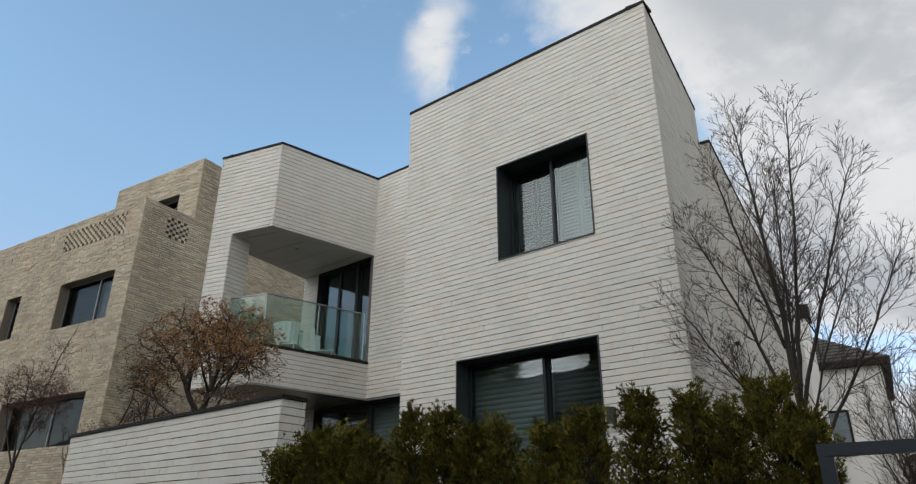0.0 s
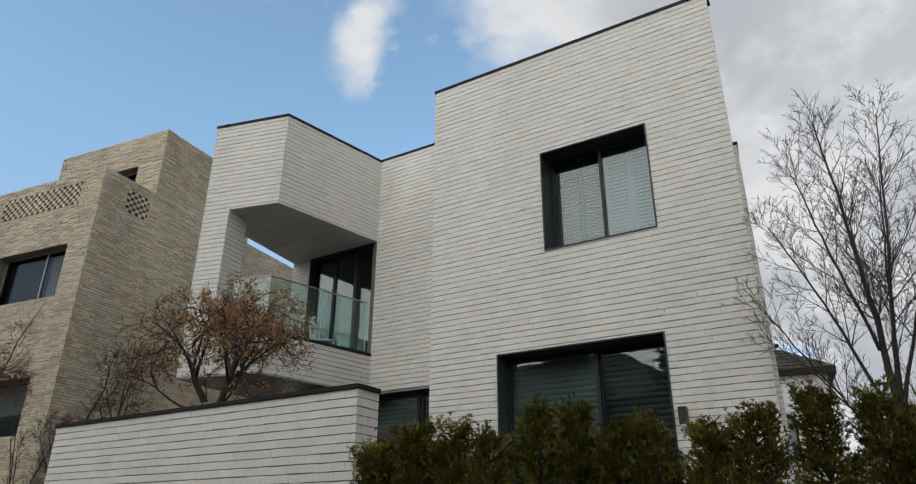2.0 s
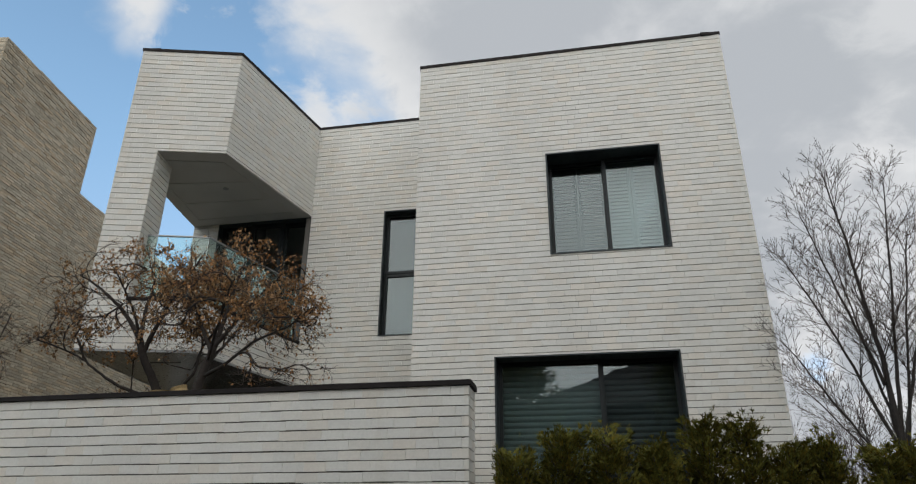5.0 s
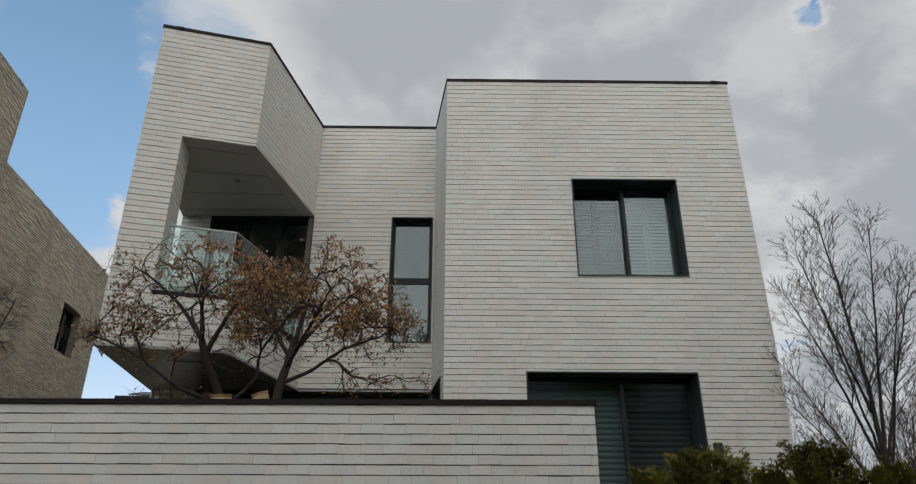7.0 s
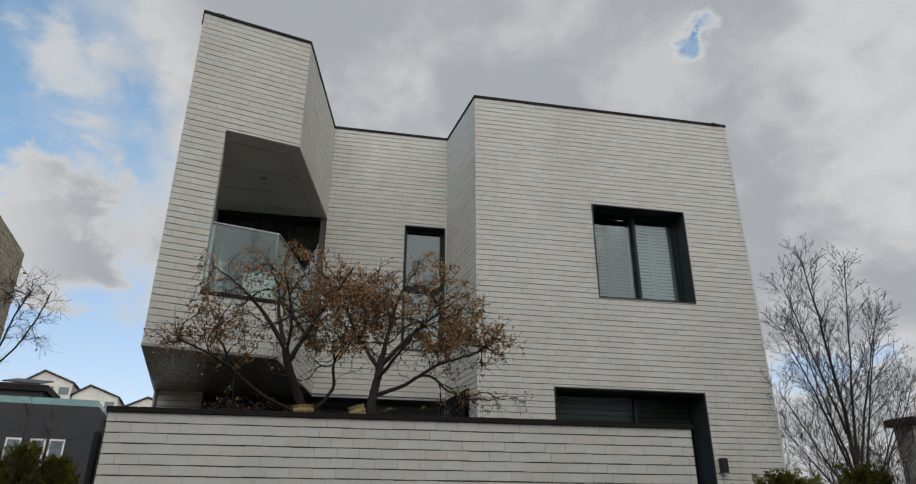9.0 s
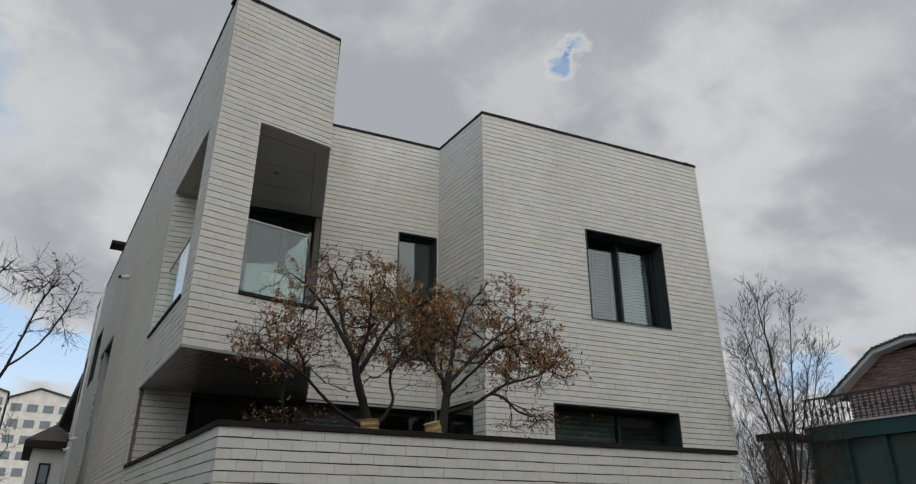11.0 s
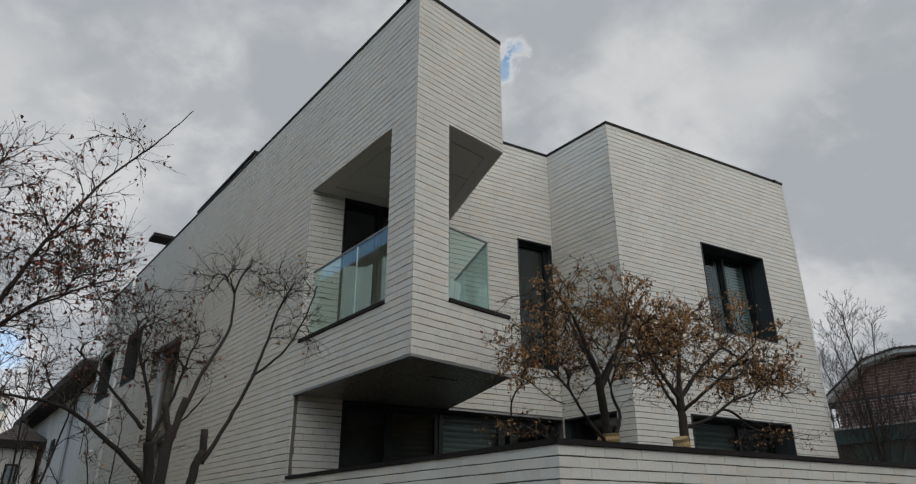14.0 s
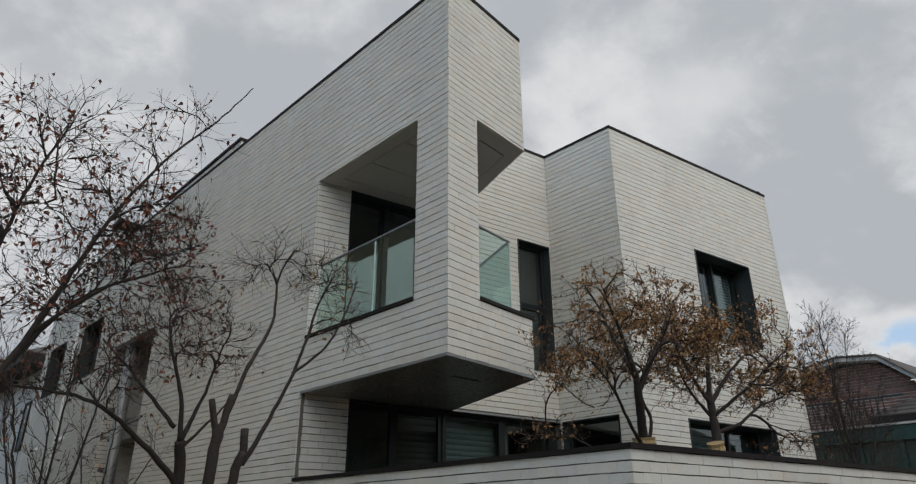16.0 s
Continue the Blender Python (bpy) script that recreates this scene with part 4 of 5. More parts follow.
# dark slate building with white window frames
sl = thing("slate_building", "dark slate clad building with white framed windows and glass roof parapet", "building")
Soup().box(-44, -16.3, 45, 60, -2, 9.0).make("wall", M_SLATE, sl)
fs = Face((-44, 45), (-16.3, 45))
for cx in (-22.3, -20.22, -19.02, -18.06):
    s = fs.along_x(cx)
    fr = Soup()
    for q in ((s - 0.40, s - 0.31, 4.9, 7.08), (s + 0.31, s + 0.40, 4.9, 7.08), (s - 0.31, s + 0.31, 4.9, 5.0), (s - 0.31, s + 0.31, 6.98, 7.08)):
        fs.block(fr, q[0], q[1], 0.0, 0.08, q[2], q[3])
    w = fr.make("window", M_WHITE, sl)
    g = Soup()
    fs.block(g, s - 0.31, s + 0.31, 0.004, 0.03, 5.0, 6.98)
    g.make("pane", M_FARGLASS, w)
Soup().box(-44, -16.4, 45.05, 45.12, 9.0, 9.38).box(-16.5, -16.4, 45.12, 60, 9.0, 9.38).make("glass_parapet", M_TEAL, sl)
Soup().box(-22.3, -19.6, 46.0, 49.5, 9.0, 9.95).make("roof_hut", M_SLATE, sl)
tiled_roof(sl, -22.3, -19.6, 46.0, 49.5, 10.2, 0.35, 0.25, rows=5)
sp2 = Soup()
sp2.add([(-21.9, 46.2, 10.45), (-19.9, 46.2, 10.4), (-19.7, 48.6, 11.0), (-21.7, 48.6, 11.05), (-21.9, 46.2, 10.38), (-19.9, 46.2, 10.33), (-19.7, 48.6, 10.93), (-21.7, 48.6, 10.98)],
        [(0, 1, 2, 3), (7, 6, 5, 4), (0, 4, 5, 1), (1, 5, 6, 2), (2, 6, 7, 3), (3, 7, 4, 0)])
sp2.make("solar_panel", M_BLUESTEEL, sl)
sol = Soup()
sol.add([(-16.2, 47, 8.6), (-13.4, 47, 8.0), (-13.4, 53, 9.4), (-16.2, 53, 10.0), (-16.2, 47, 8.5), (-13.4, 47, 7.9), (-13.4, 53, 9.3), (-16.2, 53, 9.9)],
        [(0, 1, 2, 3), (7, 6, 5, 4), (0, 4, 5, 1), (1, 5, 6, 2), (2, 6, 7, 3), (3, 7, 4, 0)])
sol.make("solar_panel", M_BLUESTEEL, sl)
Soup().box(-16.2, -13.4, 47.3, 53, -1, 7.9).make("annex", M_SLATE, sl)

# far apartment row
for bx0, bx1, bt in ((-45.5, -37.5, 29.5), (-37.2, -29.0, 27.2), (-27.5, -16.5, 25.5), (-16.0, -3.0, 24.6)):
    ap = thing("apartment_building", "pale cream apartment block far behind the houses", "building", "apartment blocks")
    Soup().box(bx0, bx1, 150, 162, -4, bt).make("wall", M_FAR, ap)
    xm = bx0 + 0.35 * (bx1 - bx0)
    Soup().add([(bx0, 150, bt), (bx1, 150, bt), (xm, 150, bt + 1.9), (bx0, 162, bt), (bx1, 162, bt), (xm, 162, bt + 1.9)], [(0, 1, 2), (5, 4, 3), (0, 3, 4, 1), (1, 4, 5, 2), (2, 5, 3, 0)]).make("gable", M_FAR, ap)
    Soup().add([(bx0 - 0.3, 149.6, bt - 0.1), (xm, 149.6, bt + 2.0), (bx1 + 0.3, 149.6, bt - 0.1), (bx0 - 0.3, 162, bt - 0.1), (xm, 162, bt + 2.0), (bx1 + 0.3, 162, bt - 0.1),
                (bx0 - 0.3, 149.6, bt + 0.2), (xm, 149.6, bt + 2.3), (bx1 + 0.3, 149.6, bt + 0.2), (bx0 - 0.3, 162, bt + 0.2), (xm, 162, bt + 2.3), (bx1 + 0.3, 162, bt + 0.2)],
               [(0, 1, 7, 6), (1, 2, 8, 7), (6, 7, 10, 9), (7, 8, 11, 10), (0, 3, 4, 1), (1, 4, 5, 2), (0, 6, 9, 3), (2, 5, 11, 8)]).make("roof", M_ROOFTILE, ap)
    n = int((bx1 - bx0) / 2.6)
    for fl in range(9):
        for i in range(n):
            x = bx0 + (i + 0.5) * (bx1 - bx0) / n
            z = bt - 2.2 - fl * 2.8
            w = Soup().box(x - 0.85, x + 0.85, 149.9, 150.05, z, z + 1.35).make("window", M_FARGLASS, ap)

# red-brown brick house with roof tiles, iron balcony and green bay
bh = thing("brick_house", "red-brown brick house with tiled roof, iron balcony and green bay", "house")
red = dict(brick_mat=M_REDBRICK, core_mat=M_LIME, course=0.115, length=0.36, joint=0.032, rough=0.006, recess=0.015, thick=0.25)
brick_wall("upper_wall", bh, (15.0, 15.2), (15.0, 9.7), 5.4, 7.25, top=7.25, **red)
brick_wall("upper_side_wall", bh, (15.0, 9.7), (24.0, 9.7), 5.4, 7.25, top=7.25, **red)
brick_wall("lower_wall", bh, (13.2, 16.2), (13.2, 4.0), -1.0, 5.6, top=5.6, **red)
brick_wall("lower_side_wall", bh, (13.2, 4.0), (24.0, 4.0), -1.0, 5.6, top=5.6, **red)
Soup().box(13.5, 24, 4.3, 16.1, -1, 5.4).box(15.3, 24, 10.0, 15.0, 5.4, 7.2).make("core", M_LIME, bh)
# clipped gable over the upper wall, in brick rows
gb = Soup()
for i in range(10):
    z = 7.25 + i * 0.115
    y0, y1 = 15.1 - 1.35 * (z - 7.25), 9.8 + 1.2 * (z - 7.25)
    y = y0
    while y > y1 + 0.1:
        e = max(y - 0.36, y1)
        gb.box(15.0, 15.2, e + 0.012, y, z, z + 0.085)
        y = e - 0.018
tagged(gb.make("gable_brick", M_REDBRICK, bh), kind="stuff")
Soup().add([(15.04, 15.1, 7.2), (15.04, 9.8, 7.2), (15.04, 11.2, 8.4), (15.04, 13.5, 8.4), (15.3, 15.1, 7.2), (15.3, 9.8, 7.2), (15.3, 11.2, 8.4), (15.3, 13.5, 8.4)],
           [(0, 1, 2, 3), (7, 6, 5, 4), (0, 4, 5, 1), (1, 5, 6, 2), (2, 6, 7, 3), (3, 7, 4, 0)]).make("gable_core", M_LIME, bh)
prof = [(15.75, 6.95), (13.62, 8.48), (12.4, 8.70), (11.0, 8.55), (9.2, 7.05)]
for (ya, za), (yb, zb) in zip(prof, prof[1:]):
    n = 7
    for k in range(n):
        t0, t1 = k / n, (k + 1) / n
        p, q = (ya + (yb - ya) * t0, za + (zb - za) * t0), (ya + (yb - ya) * t1, za + (zb - za) * t1)
        lift = 0.04
        Soup().add([(14.35, p[0], p[1]), (24, p[0], p[1] + 0.5), (24, q[0], q[1] + 0.5), (14.35, q[0], q[1]), (14.35, p[0], p[1] + lift + 0.05), (24, p[0], p[1] + lift + 0.55), (24, q[0], q[1] + 0.55), (14.35, q[0], q[1] + 0.05)],
               [(3, 2, 1, 0), (4, 5, 6, 7), (0, 1, 5, 4), (1, 2, 6, 5), (2, 3, 7, 6), (3, 0, 4, 7)]).make("tile_course", M_ROOFTILE, bh)
vb = Soup()
for (ya, za), (yb, zb) in zip(prof, prof[1:]):
    vb.add([(14.42, ya, za - 0.15), (14.42, yb, zb - 0.15), (14.42, yb, zb - 0.004), (14.42, ya, za - 0.004), (15.0, ya, za - 0.15), (15.0, yb, zb - 0.15), (15.0, yb, zb - 0.004), (15.0, ya, za - 0.004)],
           [(0, 1, 2, 3), (7, 6, 5, 4), (0, 4, 5, 1), (1, 5, 6, 2), (2, 6, 7, 3), (3, 7, 4, 0)])
vb.make("verge_board", M_GREYWALL, bh, "pale verge board")
tiled_roof(bh, 13.4, 23.0, 3.6, 10.6, 6.1, 2.3, 0.6, rows=14)
fB_ = Face((13.2, 16.0), (13.2, 4.2))
bay = Soup()
fB_.block(bay, 0.2, 11.0, 0.0, 0.5, 5.25, 5.75)
fB_.block(bay, 0.2, 11.0, 0.0, 0.4, 3.0, 3.5)
for i in range(9):
    fB_.block(bay, 0.2 + i * 1.33, 0.32 + i * 1.33, 0.0, 0.4, 3.5, 5.25)
bay.make("bay", M_GREEN, bh, "green metal bay window")
for i in range(8):
    gl_ = Soup()
    fB_.block(gl_, 0.32 + i * 1.33, 1.53 + i * 1.33, 0.2, 0.23, 3.5, 5.25)
    gl_.make("bay_pane", M_GREENGLASS, bh)
for i in range(26):
    bl = Soup()
    fB_.block(bl, 0.3 + i * 0.2, 0.335 + i * 0.2, 0.35, 0.385, 5.75, 6.72)
    fB_.block(bl, 0.27 + i * 0.2, 0.365 + i * 0.2, 0.34, 0.395, 6.15 + 0.08 * (i % 2), 6.27 + 0.08 * (i % 2))
    bl.make("baluster", M_BLACK, bh)
rl = Soup()
fB_.block(rl, 0.25, 6.0, 0.33, 0.40, 6.72, 6.79)
rl.make("balcony_rail", M_BLACK, bh)
fl_ = Soup()
fB_.block(fl_, 0.0, 11.2, -1.8, 0.6, 5.75, 5.82)
fl_.make("balcony_deck", M_LIME, bh)
# low flat-roofed house further back
fh = thing("flat_roof_house", "cream rendered house with a dark flat roof edge", "house")
FX, FY, FZ = 10.3, 15.15, 5.40
Soup().box(FX + 0.35, FX + 1.75, FY + 0.3, FY + 0.95, -1.5, FZ - 0.22).make("wall", M_PLASTER, fh)
Soup().box(FX, FX + 1.8, FY, FY + 1.0, FZ - 0.22, FZ).make("roof", M_COPING, fh)
Soup().box(FX + 0.29, FX + 0.345, FY + 0.35, FY + 0.95, FZ - 1.9, FZ - 0.25).make("timber_panel", M_DIMWALL, fh)
for k in range(2):
    x = FX + 0.5 + 0.66 * k
    Soup().box(x, x + 0.5, FY + 0.26, FY + 0.32, FZ - 1.15, FZ - 0.5).make("window", M_FARGLASS, fh)
    Soup().box(x - 0.05, x + 0.55, FY + 0.1, FY + 0.3, FZ - 1.25, FZ - 1.17).make("window_sill", M_GREYWALL, fh)

# house across the lane, seen in the window glass; more added to darken reflections
for ox0, ox1, otop in ((-62, -37, 6.6), (-34, -9.6, 6.8), (-8.6, 16, 6.5)):
    box_house("opposite_house", "brown rendered house across the lane with a dark pitched roof", ox0, ox1, -21, -10, otop, 3.6, 0.7, M_DIMWALL,
              [(Face((ox1, -10), (ox0, -10)), s, s + 1.8, z, z + 1.4) for s in (2.0, 7.5, 13.0, 18.5) for z in (1.2, 4.2)])
# tall evergreens across the lane, seen in the window glass
def opposite_trees():
    for ox, oy, ot, ow in ((-21.0, -8.6, 11.5, 2.2), (-14.5, -8.8, 9.5, 2.0), (-8.9, -8.8, 10.5, 1.8), (-2.5, -8.7, 9.0, 1.9), (4.0, -8.8, 10.0, 2.1)):
        conifer(ox, oy, 0.2, ot, ow, int(-ox * 7) % 91 + 300, 5.0, "tall dark evergreen across the lane", "evergreen_tree", "trees across the lane")


# low gabled house behind the railing
lw_ = thing("low_house", "small pale house with a low grey gabled roof behind the railing", "house")
PX, PY, PZ, PW = 2.85, 31.0, 4.95, 2.6
Soup().add([(PX - PW, PY, -1.5), (PX + PW, PY, -1.5), (PX + PW, PY, PZ - 0.36 * PW), (PX, PY, PZ), (PX - PW, PY, PZ - 0.36 * PW)] +
           [(PX - PW, PY + 7, -1.5), (PX + PW, PY + 7, -1.5), (PX + PW, PY + 7, PZ - 0.36 * PW), (PX, PY + 7, PZ), (PX - PW, PY + 7, PZ - 0.36 * PW)],
           [(0, 1, 2, 3, 4), (9, 8, 7, 6, 5), (0, 5, 6, 1), (1, 6, 7, 2), (2, 7, 8, 3), (3, 8, 9, 4), (4, 9, 5, 0)]).make("wall", M_GREYWALL, lw_)
for side in (-1, 1):
    e = [(PX, PZ + 0.02), (PX + side * (PW + 0.5), PZ + 0.02 - 0.36 * (PW + 0.5)), (PX + side * (PW + 0.5), PZ + 0.22 - 0.36 * (PW + 0.5)), (PX, PZ + 0.22)]
    Soup().add([(x, PY - 0.5, z) for x, z in e] + [(x, PY + 7.4, z) for x, z in e], [(0, 1, 2, 3), (7, 6, 5, 4), (0, 4, 5, 1), (1, 5, 6, 2), (2, 6, 7, 3), (3, 7, 4, 0)]).make("roof_slope", M_ROOFTILE, lw_, "low grey roof slope")
Soup().box(PX - 0.5, PX + 0.4, PY - 0.04, PY, 2.6, 3.6).make("window", M_FARGLASS, lw_)

# steel rail at the lane
rail = thing("steel_railing", "blue-grey painted steel railing at the lane", "railing")
Soup().box(-0.37, -0.29, 4.76, 4.84, 0.0, 2.05).make("post", M_BLUESTEEL, rail)
Soup().box(1.63, 1.71, 4.66, 4.74, -0.1, 2.05).make("post", M_BLUESTEEL, rail)
for z in (2.05, 1.72):
    sr = Soup()
    Face((-0.37, 4.80), (2.4, 4.66)).block(sr, 0, 2.77, -0.04, 0.04, z, z + 0.07)
    sr.make("bar", M_BLUESTEEL, rail)


# ---- plants ----
class Growth:
    """A bare tree: limbs and twigs as tapered tubes, dry leaves on the twigs."""

    def __init__(self, seed, wiggle=0.16, up=0.05, spread=42, ratio=0.62, depth=4, kids=(5, 5, 4, 3), leaf=0.0, leaf_size=0.03, thin=0.004, seg=0.12):
        self.r = random.Random(seed)
        self.wiggle, self.up, self.spread, self.ratio, self.depth, self.kids = wiggle, up, spread, ratio, depth, kids
        self.leaf, self.leaf_size, self.thin, self.seg = leaf, leaf_size, thin, seg
        self.wood, self.twigs, self.leaves = Soup(), Soup(), Soup()
        self.node, self.head, self.clumps = [], [], None

    def rand(self):
        return Vector((self.r.gauss(0, 1), self.r.gauss(0, 1), self.r.gauss(0, 1)))

    def add_leaf(self, p):
        r = self.r
        s = self.leaf_size * r.uniform(0.6, 1.4)
        d = (self.rand() * 0.6 + Vector((0, 0, -0.8))).normalized()
        x = d.cross(self.rand()).normalized()
        n = d.cross(x)
        q = p + d * s * 0.25
        pts = [p, q + x * s * 0.42 + n * s * 0.2, q + d * s * 0.45 + x * s * 0.22, q + d * s, q + d * s * 0.45 - x * s * 0.22 + n * s * 0.1, q - x * s * 0.42 + n * s * 0.22]
        self.leaves.add(pts, [(0, 1, 2, 3), (0, 3, 4, 5)])

    def limb(self, pts, r0, r1, level=0, kids=None, start=0.25, length=None):
        """A limb along given points; children grow from it."""
        P = [Vector(p) for p in pts]
        out = []
        n = len(P)
        for i in range(n - 1):
            p0, p1, p2, p3 = P[max(i - 1, 0)], P[i], P[i + 1], P[min(i + 2, n - 1)]
            steps = max(2, int((p2 - p1).length / self.seg))
            for k in range(steps):
                t = k / steps
                out.append(0.5 * ((2 * p1) + (p2 - p0) * t + (2 * p0 - 5 * p1 + 4 * p2 - p3) * t * t + (3 * p1 - p0 - 3 * p2 + p3) * t ** 3) + self.rand() * self.seg * 0.05)
        out.append(P[-1])
        rad = [0.82 * (r0 + (r1 - r0) * (i / (len(out) - 1)) ** 0.8) for i in range(len(out))]
        tube(self.wood, out, rad, 8 if r0 > 0.03 else 6)
        for i in range(len(out) // 4, len(out)):
            self.node.append(out[i])
            self.head.append((out[i] - out[i - 1]).normalized() if i else Vector((0, 0, 1)))
        total = sum((out[i + 1] - out[i]).length for i in range(len(out) - 1))
        self.children(out, rad, level, total if length is None else length, kids, start)

    def children(self, pts, rad, level, total, kids=None, start=0.3):
        if level >= self.depth:
            return
        r = self.r
        count = kids if kids is not None else self.kids[min(level, len(self.kids) - 1)]
        n = len(pts)
        for k in range(count):
            t = start + (1 - start) * (k + r.uniform(0.1, 0.9)) / count
            i = min(n - 2, int(t * (n - 1)))
            d = (pts[i + 1] - pts[max(i - 1, 0)]).normalized()
            ax = d.cross(self.rand()).normalized()
            nd = (Matrix.Rotation(math.radians(self.spread * r.uniform(0.6, 1.3)), 3, ax) @ d)
            self.grow(pts[i], nd, total * self.ratio * r.uniform(0.6, 1.15) * (1.1 - 0.45 * t), max(self.thin, rad[i] * 0.52), level + 1)
        for k in range(2):
            d = (pts[-1] - pts[-2]).normalized()
            ax = d.cross(self.rand()).normalized()
            nd = Matrix.Rotation(math.radians(self.spread * 0.5 * r.uniform(0.5, 1.2)), 3, ax) @ d
            self.grow(pts[-1], nd, total * self.ratio * r.uniform(0.5, 0.9), max(self.thin, rad[-1] * 0.85), level + 1)

    def grow(self, p, d, length, r0, level):
        if length < 0.05:
            return
        r = self.r
        n = max(3, min(9, int(length / self.seg)))
        pts, rad = [p], [r0]
        last = level >= self.depth
        for i in range(n):
            d = (d + self.rand() * self.wiggle + Vector((0, 0, self.up))).normalized()
            p = p + d * (length / n)
            pts.append(p)
            rad.append(max(self.thin * (0.45 if last else 0.8), r0 * (1 - 0.6 * (i + 1) / n)))
        tube(self.wood if r0 > self.thin * 2.2 else self.twigs, pts, rad, 5 if r0 > 0.012 else 3)
        if level >= self.depth - 1 and self.leaf:
            for q in pts[1:]:
                odds = self.leaf
                if self.clumps is not None:
                    odds *= 1.75 if float(np.min(np.sum((self.clumps - np.array(q)) ** 2, axis=1))) < 0.030 else 0.28
                while r.random() < odds:
                    self.add_leaf(q + self.rand() * 0.012)
                    if r.random() < 0.45:
                        break
        self.children(pts, rad, level, length)

    def crown(self, clouds, step=0.05, twig=0.10, side=3, power=0.40, clumps=0):
        """Branches reach from the limbs to points scattered through rounded crowns, the near ones first."""
        r = self.r
        goals = []
        for c, size, count, inner in clouds:
            k = 0
            while k < count:
                d = self.rand().normalized()
                f = inner + (1 - inner) * r.random() ** 0.7
                if d.z < -0.55:
                    continue
                goals.append(Vector(c) + Vector((d.x * size[0] * f, d.y * size[1] * f, d.z * size[2] * f * (1.0 if d.z > 0 else 0.75))))
                k += 1
        if clumps:
            high = sorted(goals, key=lambda v: v.z + r.uniform(0, 0.9))[-len(goals) * 2 // 3:]
            self.clumps = np.array([tuple(v) for v in r.sample(high, clumps)])
        P = np.zeros((60000, 3))
        D = np.zeros((60000, 3))
        n = len(self.node)
        P[:n] = [tuple(v) for v in self.node]
        D[:n] = [tuple(v) for v in self.head]
        first = n
        parent = [-1] * n
        goals.sort(key=lambda v: float(np.min(np.linalg.norm(P[:first] - np.array(v), axis=1))) + r.uniform(0, 0.15))
        paths = []
        for v in goals:
            w = np.array(v) - P[:n]
            dist = np.linalg.norm(w, axis=1) + 1e-6
            turn = np.einsum("ij,ij->i", w, D[:n]) / dist
            i = int(np.argmin(dist * (1.55 - 0.62 * turn)))
            if dist[i] < 0.03 or n > 59000:
                continue
            p, d = Vector(P[i]), Vector(D[i])
            steps = max(2, int(dist[i] / step))
            path = [i]
            for k in range(steps):
                left = v - p
                d = (d * 0.55 + left.normalized() * (0.35 + 0.5 * k / steps) + self.rand() * self.wiggle + Vector((0, 0, self.up * (1 - k / steps)))).normalized()
                p = p + d * (left.length / (steps - k))
                P[n], D[n] = p, d
                parent.append(path[-1])
                path.append(n)
                n += 1
            paths.append(path)
        load = [0] * n
        for path in paths:
            load[path[-1]] += 1
        for i in range(n - 1, first - 1, -1):
            if parent[i] >= 0:
                load[parent[i]] += load[i]
        for path in paths:
            pts = [Vector(P[i]) for i in path]
            rad = [self.thin * max(1, load[i]) ** power for i in path]
            rad[0] = rad[1]
            rad[-1] = self.thin * 0.6
            tube(self.wood if rad[1] > self.thin * 1.7 else self.twigs, pts, rad, 5 if rad[1] > 0.008 else 3)
            m = len(pts)
            for k in range(side + 1):
                i = m - 1 if k == 0 else r.randrange(m // 3, m)
                dd = Vector(D[path[i]])
                ax = dd.cross(self.rand()).normalized()
                nd = Matrix.Rotation(math.radians((10 if k == 0 else self.spread) * r.uniform(0.5, 1.3)), 3, ax) @ dd
                self.grow(pts[i], nd, twig * r.uniform(0.5, 1.5), self.thin * 0.75, self.depth)

    def shoot(self, p, d, length, r0, level, last, bend=0.05):
        """A straight rising branch with side branches set along it, finer level by level."""
        r = self.r
        n = max(3, min(10, int(length / 0.10)))
        pts = [p]
        for i in range(n):
            d = (d + self.rand() * self.wiggle + Vector((0, 0, bend))).normalized()
            p = p + d * (length / n)
            pts.append(p)
        rad = [max(self.thin * 0.7, r0 * (1 - 0.75 * i / n)) for i in range(n + 1)]
        tube(self.wood if r0 > self.thin * 2.2 else self.twigs, pts, rad, 5 if r0 > 0.010 else 3)
        if level < last:
            self.shoots(pts, rad, length, level, last, bend, 0.12)

    def shoots(self, pts, rad, length, level, last, bend=0.05, start=0.25):
        r = self.r
        gap = (0.10, 0.062, 0.045)[min(level, 2)]
        count = max(2, int(length * (1 - start) / gap))
        turn = r.uniform(0, 6.28)
        for k in range(count + 1):
            t = min(0.98, start + (1 - start) * (k + r.uniform(0.0, 0.8)) / count)
            i = min(len(pts) - 2, int(t * (len(pts) - 1)))
            d = (pts[i + 1] - pts[i]).normalized()
            turn += 2.4 + r.uniform(-0.5, 0.5)
            ax = (Matrix.Rotation(turn, 3, d) @ d.orthogonal()).normalized()
            nd = Matrix.Rotation(radians(r.uniform(26, 46)), 3, ax) @ d
            size = (1.05, 0.36, 0.13)[min(level, 2)] * r.uniform(0.55, 1.1) * (1.15 - 0.75 * t)
            self.shoot(pts[i].lerp(pts[i + 1], r.random()), nd, size, max(self.thin, rad[i] * 0.5) if level else min(0.009, rad[i] * 0.5), level + 1, last, bend)

